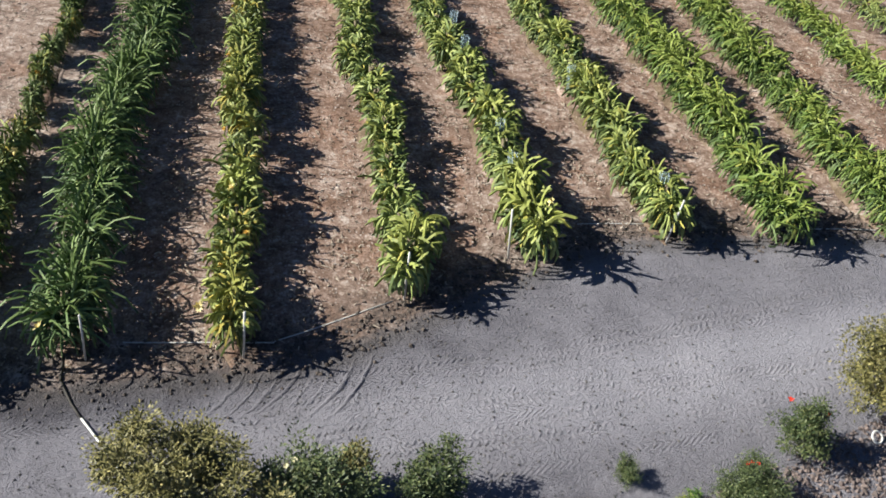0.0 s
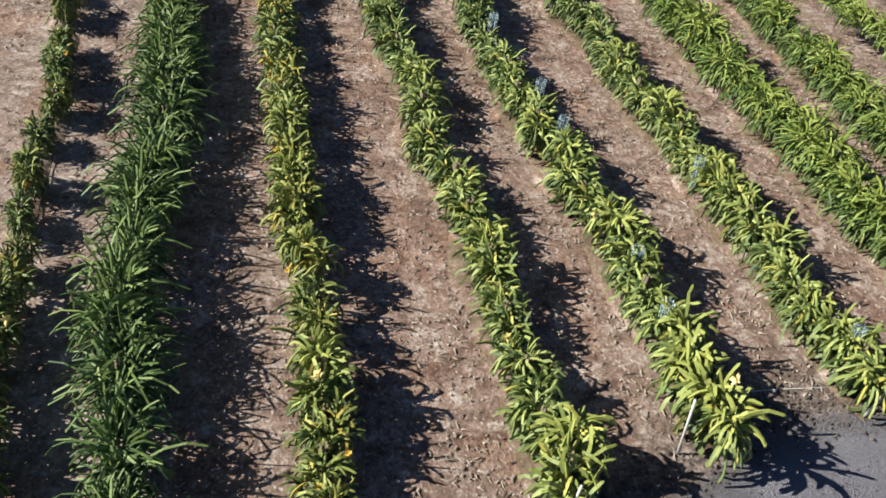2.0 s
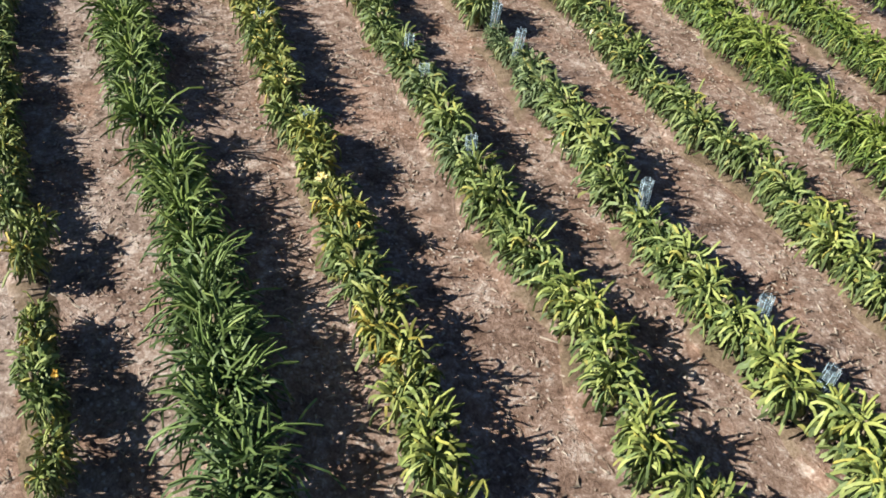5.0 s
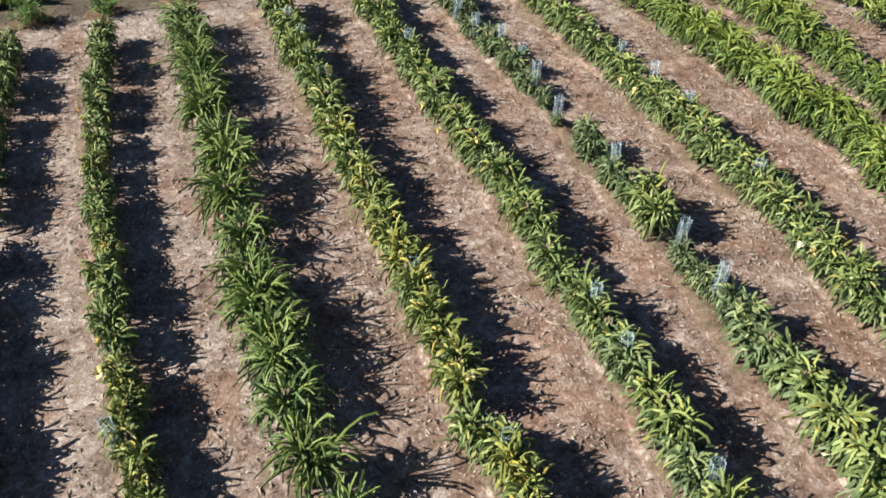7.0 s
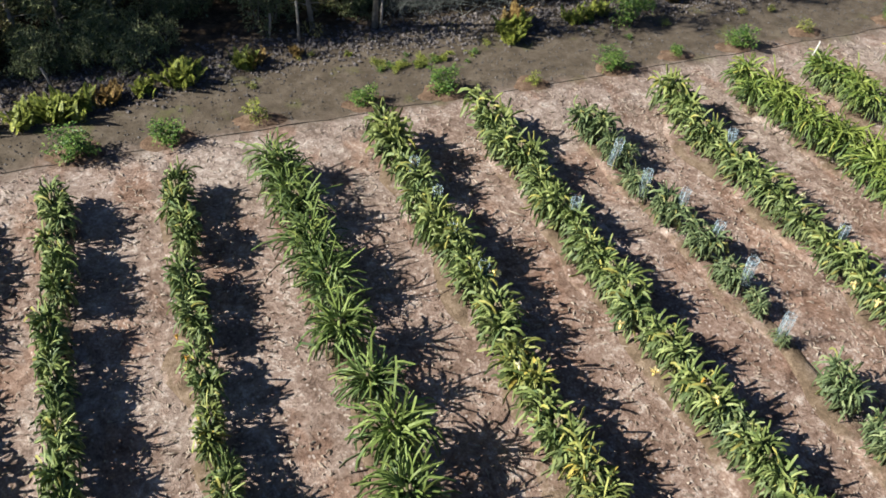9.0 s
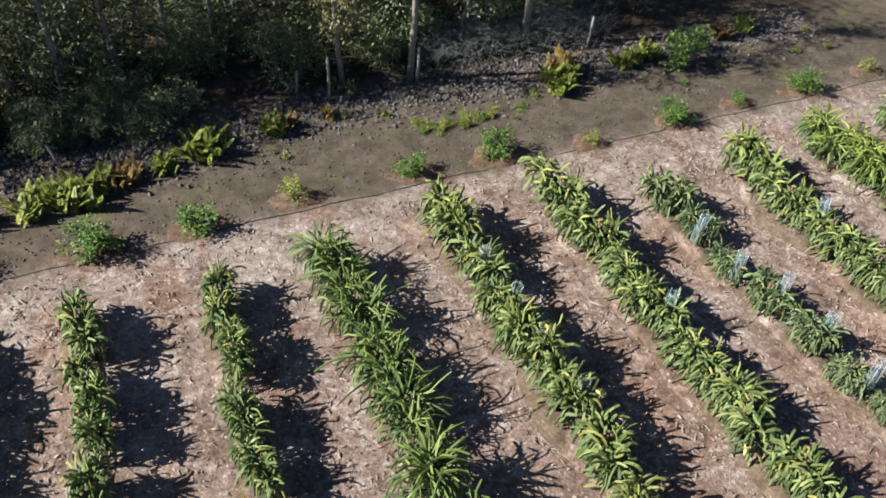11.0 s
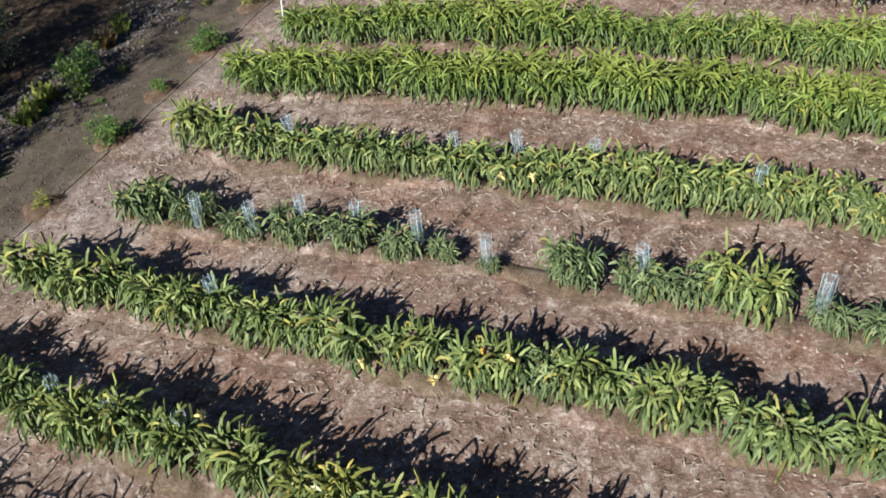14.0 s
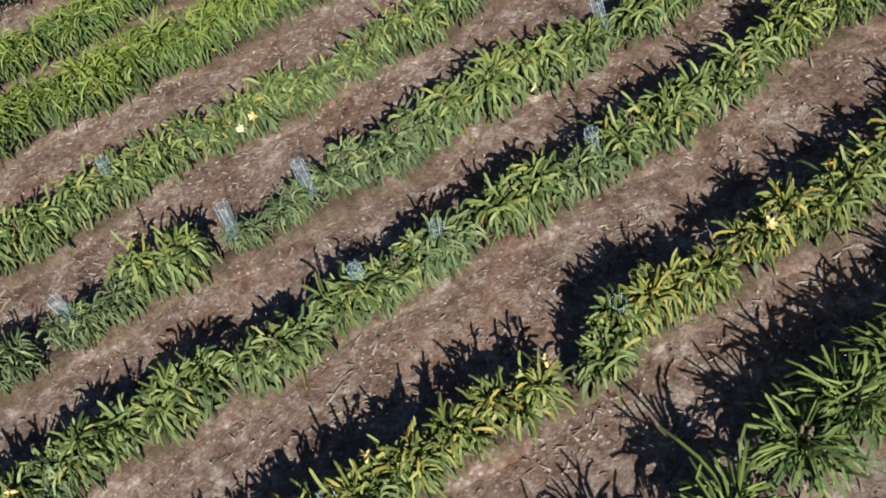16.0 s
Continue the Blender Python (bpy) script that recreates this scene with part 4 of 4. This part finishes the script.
def build_mounds():
    red = Nodes("red_brown_earth", rough=0.95, spec=0.1)
    v = red.math("ADD", red.math("MULTIPLY", red.noise(4.0, 6, 0.7), 0.6), red.math("MULTIPLY", red.noise(25.0, 4, 0.7), 0.4))
    red.bump(v, 1.0, 0.05)
    mat = red.base(red.ramp(v, (0.36, (0.07, 0.046, 0.032)), (0.5, (0.155, 0.104, 0.072)), (0.62, (0.26, 0.19, 0.14))))
    for i, (x, y, s, k) in enumerate(YOUNG):
        mesh, n, rings = Mesh(), 18, 5
        mesh.v.append((0, 0, 0.07))
        for q in range(1, rings + 1):
            for a in range(n):
                ang = math.tau * a / n
                rad = (0.32 + 0.28 * s + 0.22 * noise.noise(Vector((math.cos(ang) * 1.3, math.sin(ang) * 1.3, i * 3.7)))) * q / rings
                px, py = rad * math.cos(ang) * 1.25, rad * math.sin(ang) * 0.8
                h = 0.07 * (1 - (q / rings) ** 2) + 0.015 * noise.noise(Vector((px * 6, py * 6, i)))
                mesh.v.append((px, py, lift(x + px, y + py) - lift(x, y) + (h if q < rings else -0.03)))
        for a in range(n):
            mesh.f.append((0, 1 + a, 1 + (a + 1) % n))
            for q in range(rings - 1):
                c, d = 1 + q * n + a, 1 + q * n + (a + 1) % n
                mesh.f.append((c, c + n, d + n, d))
        ob = new("soil_mound", mesh.make("soil_mound", mat))
        ob.location = (x, y, lift(x, y))
        tagged(ob, "low mound of red-brown earth round a young shrub", "soil mound", "soil mounds", "structure")


build_mounds()


def frond_mesh(seed, mat, length=0.46):
    """One arching frond with paired leaflets."""
    rng = random.Random(seed)
    mesh = Mesh()
    p, pitch = Vector((0, 0, -0.02)), rng.uniform(1.3, 1.5)
    for s in range(11):
        d = Vector((math.cos(pitch), 0, math.sin(pitch)))
        w = 0.075 * math.sin(math.pi * (0.18 + 0.78 * s / 11))
        for sg in (-1, 1):
            mesh.leaf(p, (Vector((0, sg, 0)) + d * 0.35).normalized(), Vector((-0.4, 0, 1)), w, 0.075)
        q = p + d * length / 11
        mesh.ring_tube([p, q], [0.006, 0.006], sides=3, cap=False)
        p = q
        pitch -= rng.uniform(0.03, 0.09)
    return mesh.make("frond", mat)


FERNS = [(-3.9, 47.54, 1.2, 0), (-3.3, 47.64, 1.1, 0), (-4.7, 47.44, 0.9, 0), (-5.5, 47.44, 0.8, 0), (-4.3, 47.79, 1.0, 0), (-2.75, 47.89, 0.9, 1), (-1.9, 48.09, 0.8, 0), (-1.08, 48.29, 1.25, 0), (-0.85, 48.49, 1.0, 0), (0.66, 48.64, 0.95, 0), (0.9, 48.69, 0.8, 1),
         (7.7, 48.24, 1.1, 0), (8.1, 48.54, 1.2, 0), (8.35, 49.04, 1.1, 1), (9.9, 48.69, 0.85, 0), (10.5, 48.79, 0.9, 0), (11.0, 48.94, 0.8, 0), (13.6, 49.14, 0.8, 1), (14.5, 49.34, 0.9, 0), (4.9, 47.54, 0.35, 0), (5.6, 47.69, 0.35, 0), (2.0, 48.84, 0.5, 1), (3.3, 48.44, 0.3, 0), (12.2, 49.24, 0.7, 0)]
fronds = [[frond_mesh(s, mat) for s in (1, 2, 3)] for mat in (M_FERN, M_RUST)]
for i, (x, y, s, k) in enumerate(FERNS):
    rng = random.Random(i + 300)
    f = thing("fern", ("yellow-green" if k == 0 else "rusty dry") + " fern clump growing on the stony verge", "fern", "verge ferns", at=(x, y, lift(x, y)), rz=i * 73)
    f.scale = (s, s, s)
    for q in range(38):
        b = part("frond", fronds[k][q % 3], f)
        b.matrix_basis = pose(rng.gauss(0, 0.17), rng.gauss(0, 0.13), 0, rng.uniform(-14, 14), rng.uniform(-14, 14), rng.uniform(0, 360)) @ Matrix.Diagonal((*[rng.uniform(0.75, 1.25)] * 3, 1))
plant_out("shrub", kits[1], "bushy green shrub on the stony verge", "shrub", "", 11.4, 48.2, 1.2, 20)
plant_out("shrub", kits[0], "bushy green shrub on the stony verge", "shrub", "", 12.4, 48.85, 0.8, 70)

# low weeds on the far track and the near verge
weed_kit = leafy(M_FERN, M_BARK, 91, 0.16, 0.3, 8, 3, 9, 0.06, stems=2, low=0.1)
weed_green = leafy(M_CITRUS, M_BARK, 92, 0.14, 0.28, 8, 3, 9, 0.06, stems=2, low=0.1)
wr = random.Random(41)
for i in range(60):
    x, y = (wr.gauss(5.0, 0.8), wr.gauss(47.75, 0.16)) if i < 38 else (wr.uniform(-3, 4), wr.uniform(47.4, 49.2)) if i < 48 else (wr.uniform(10, 17), wr.uniform(47.3, 48.8)) if i < 54 else (wr.uniform(6.5, 9.5), wr.uniform(5.9, 6.6))
    plant_out("weed", weed_kit if i % 3 else weed_green, "low yellow-green weed tuft on bare dirt", "weed", "verge weeds", x, y, wr.uniform(0.3, 0.62), wr.uniform(0, 360))

# fence posts at the wood's edge
for i, (x, y, h, tilt) in enumerate([(2.25, 49.50, 1.15, -2), (1.59, 50.00, 0.6, 4), (-3.88, 48.80, 0.6, -14), (4.55, 49.60, 0.95, 1), (9.6, 49.80, 0.9, 3)]):
    mesh = Mesh()
    mesh.ring_tube([(0, 0, -0.2), (0.01, 0, h * 0.5), (0, 0.01, h)], [0.035, 0.034, 0.032], sides=6)
    p = new("fence_post", mesh.make("fence_post", M_POST))
    p.matrix_basis = pose(x, y, lift(x, y), 0, tilt, 0)
    tagged(p, "pale weathered fence post on the stony verge", "post", "fence posts")

# ---------------------------------------------------------------- woodland
tree_kits = [leafy(M_WOODS, M_BARK, 51 + i, 6.3 + i * 0.6, 1.2 + 0.12 * i, 30, 4, 26, 0.115, stems=1, low=0.03, fine=True) for i in range(4)]
tree_kits += [leafy(M_WOODS, M_BARK, 61, 7.5, 1.3, 16, 4, 30, 0.115, stems=1, low=0.45, fine=True), leafy(M_OLIVE, M_BARK, 62, 5.5, 0.8, 24, 4, 26, 0.10, stems=1, low=0.03, fine=True)]
under_kits = [leafy(M_WOODS, M_BARK, 71 + i, 1.7, 1.0, 11, 3, 22, 0.105, stems=2, low=0.05, fine=True) for i in range(3)]


def build_wood():
    rng = random.Random(88)
    fixed = [(4.46, 49.75, 4), (8.0, 50.45, 4), (2.75, 50.05, 5), (-2.1, 51.6, 5), (0.3, 52.4, 0), (3.5, 51.6, 1), (1.0, 52.9, 5), (3.2, 53.0, 2), (-0.8, 52.2, 3), (-3.4, 51.2, 0), (-5.2, 51.2, 5), (-7.2, 51.0, 1), (5.6, 52.7, 3)]
    spots = [(x, y) for x, y, k in fixed]
    for x, y, k in fixed:
        plant_out("tree", tree_kits[k], "slender woodland tree with a pale trunk at the wood's edge", "tree", "woodland trees", x, y, rng.uniform(0.95, 1.1), rng.uniform(0, 360))
    # added trees; the far left ones are unseen and shade the verge
    for x, y, k in ((-8.6, 50.9, 1), (-6.2, 50.8, 5), (-10.2, 50.6, 2), (-13.0, 50.4, 1), (-4.4, 50.6, 5), (6.6, 51.3, 3), (9.4, 51.6, 1)):
        spots.append((x, y))
        plant_out("tree", tree_kits[k], "leafy dark green tree added to fill and shade the wood's edge", "tree", "woodland trees", x, y, rng.uniform(0.85, 1.05), rng.uniform(0, 360))
    tries = 0
    while len(spots) < 84 and tries < 4000:
        tries += 1
        # spread runs left past the view so unseen trees darken the wood
        x, y = rng.uniform(-17, 14.5), rng.uniform(51.0, 63)
        if -3 < x < 2.5 and y < 52.2 or x > 4.8 and y < 51.7 or x > 11 and y < 53.0:
            continue
        if min(math.hypot(x - a, y - b) for a, b in spots) < 1.45:
            continue
        spots.append((x, y))
        plant_out("tree", tree_kits[rng.choice((0, 1, 2, 3, 3, 5, 5))], "dark green woodland tree standing among undergrowth", "tree", "woodland trees", x, y, rng.uniform(0.8, 1.15), rng.uniform(0, 360))
    for i in range(135):
        x, y = rng.uniform(-14, 13) if i < 90 else rng.uniform(-11, -0.9), 50.3 + 4.5 * rng.random() ** 1.5
        if i >= 90:
            y = 49.3 + max(0.0, 0.6 * (x + 1.3)) + 1.5 * rng.random() ** 1.3
        if x > 4.8 and y < 51.0:
            continue
        plant_out("undergrowth_bush", under_kits[i % 3], "dark undergrowth bush beneath the woodland trees", "bush", "undergrowth", x, y, rng.uniform(0.5, 1.1) * (1.0 if i < 90 else 0.62), rng.uniform(0, 360))


build_wood()


def build_brush():
    """Dry grey twigs heaped on the clearing at the wood's edge."""
    rng = random.Random(5)
    mesh = Mesh()
    for i in range(2600):
        x, y = rng.uniform(4.7, 10.5), rng.gauss(50.75, 0.42)
        a, l = rng.uniform(0, 6.3), rng.uniform(0.25, 0.8)
        z = lift(x, y) + rng.uniform(0.0, 0.25)
        up = rng.uniform(0.05, 0.45)
        mesh.ring_tube([(x, y, z), (x + l * 0.4 * math.cos(a), y + l * 0.4 * math.sin(a), z + up), (x + l * math.cos(a + 0.5), y + l * math.sin(a + 0.5), z + up * 1.3)], [0.007, 0.006, 0.003], sides=3, cap=False)
    tagged(new("dry_brush", mesh.make("dry_brush", simple("dark_twig", (0.06, 0.068, 0.064), (0.20, 0.215, 0.205), 0.9, 9.0, bump=0.0))), "grey dry twigs and brush at the wood's edge", "brush", kind="stuff")


build_brush()

# ---------------------------------------------------------------- loose stones, straw and litter
def scatter():
    rng = random.Random(17)
    rocks = Mesh()
    for i in range(8000):
        x = rng.uniform(-9, 17)
        y = rng.gauss(48.65 + 0.5 * smooth(-2, 4, x), 0.55)
        r = 0.015 + 0.06 * rng.random() ** 2.2
        rocks.stone((x, y, lift(x, y) + r * 0.3), r, rng)
    tagged(new("verge_stones", rocks.make("verge_stones", M_RUBBLE, False)), "broken dark lava stones along the verge", "stones", kind="stuff")
    kit = []
    for s in range(6):
        one = Mesh()
        q = random.Random(s)
        one.stone((0, 0, 0), 1.0, q)
        kit.append(one.make("lava_stone", M_RUBBLE, False))
    for i in range(260):
        x = rng.uniform(-7, 13)
        y = rng.gauss(49.0 + 0.5 * smooth(-2, 4, x), 0.4)
        r = rng.uniform(0.04, 0.085)
        st = tagged(new("lava_stone", rng.choice(kit)), "rough dark lava stone on the verge", "stone", "verge stones")
        st.matrix_basis = pose(x, y, lift(x, y) + r * 0.25, 0, 0, rng.uniform(0, 360)) @ Matrix.Diagonal((r, r * rng.uniform(0.7, 1.2), r * rng.uniform(0.7, 1.1), 1))
    near = Mesh()
    for i in range(9000):
        x, y = rng.uniform(8.6, 16), rng.uniform(4.6, 8.3)
        if y > 6.3 + 0.32 * (x - 8.6):
            continue
        r = 0.016 + 0.045 * rng.random() ** 2
        near.stone((x, y, lift(x, y) + r * 0.3), r, rng)
    tagged(new("cinder_lumps", near.make("cinder_lumps", simple("red_brown_cinder", (0.08, 0.066, 0.062), (0.26, 0.205, 0.19), 0.95, 9.0, bump=0.8), False)), "red-brown cinder lumps beside the gravel track", "stones", kind="stuff")
    grit = Mesh()
    for i in range(15000):
        if i % 2 == 0:
            x = rng.uniform(-3, 19)
            y = rng.uniform(6.3, track_edge(x) + 0.3)
        else:
            x, y = rng.uniform(-8, 24), rng.uniform(46.0, 48.6)
        r = 0.008 + (0.022 if y < 30 else 0.03) * rng.random() ** 2.5
        grit.stone((x, y, lift(x, y) + r * 0.3), r, rng)
    tagged(new("gravel", grit.make("gravel", M_ROCK, False)), "loose dark gravel on the tracks", "gravel", kind="stuff")
    clods = Mesh()
    for i in range(2600):
        x = rng.uniform(-3, 19)
        y = track_edge(x) + rng.gauss(0.15, 0.35)
        r = 0.015 + 0.05 * rng.random() ** 2.5
        clods.stone((x, y, lift(x, y) + r * 0.3), r, rng)
    tagged(new("soil_clods", clods.make("soil_clods", simple("dark_clod", (0.045, 0.036, 0.033), (0.15, 0.125, 0.11), 0.95, 9.0, bump=0.8), False)), "dark soil clods along the edge of the gravel track", "clods", kind="stuff")
    straw = Mesh()
    for i in range(52000):
        x, y = rng.uniform(-7, 20), rng.uniform(10.0, 45.6)
        if y < track_edge(x) + 0.2:
            continue
        if noise.noise(Vector((x * 0.9, y * 0.9, 3.3))) < rng.uniform(-0.6, 0.35):
            continue
        a, l, w = rng.uniform(0, 6.3), 0.04 + 0.15 * rng.random() ** 2, rng.uniform(0.008, 0.026)
        z = lift(x, y) + 0.012
        c, s = math.cos(a), math.sin(a)
        n = len(straw.v)
        e = rng.uniform(0.0, 0.03)
        straw.v += [(x - s * w, y + c * w, z), (x + s * w, y - c * w, z), (x + c * l, y + s * l, z + e), (x + c * l * 0.5, y + s * l * 0.5, z + w + e * 0.5)]
        straw.f += [(n, n + 1, n + 3), (n + 1, n + 2, n + 3), (n + 2, n, n + 3)]
    tagged(new("straw_litter", straw.make("straw_litter", M_STRAW, False)), "pale straw and dry leaf bits strewn over the mulch", "straw", kind="stuff")


scatter()
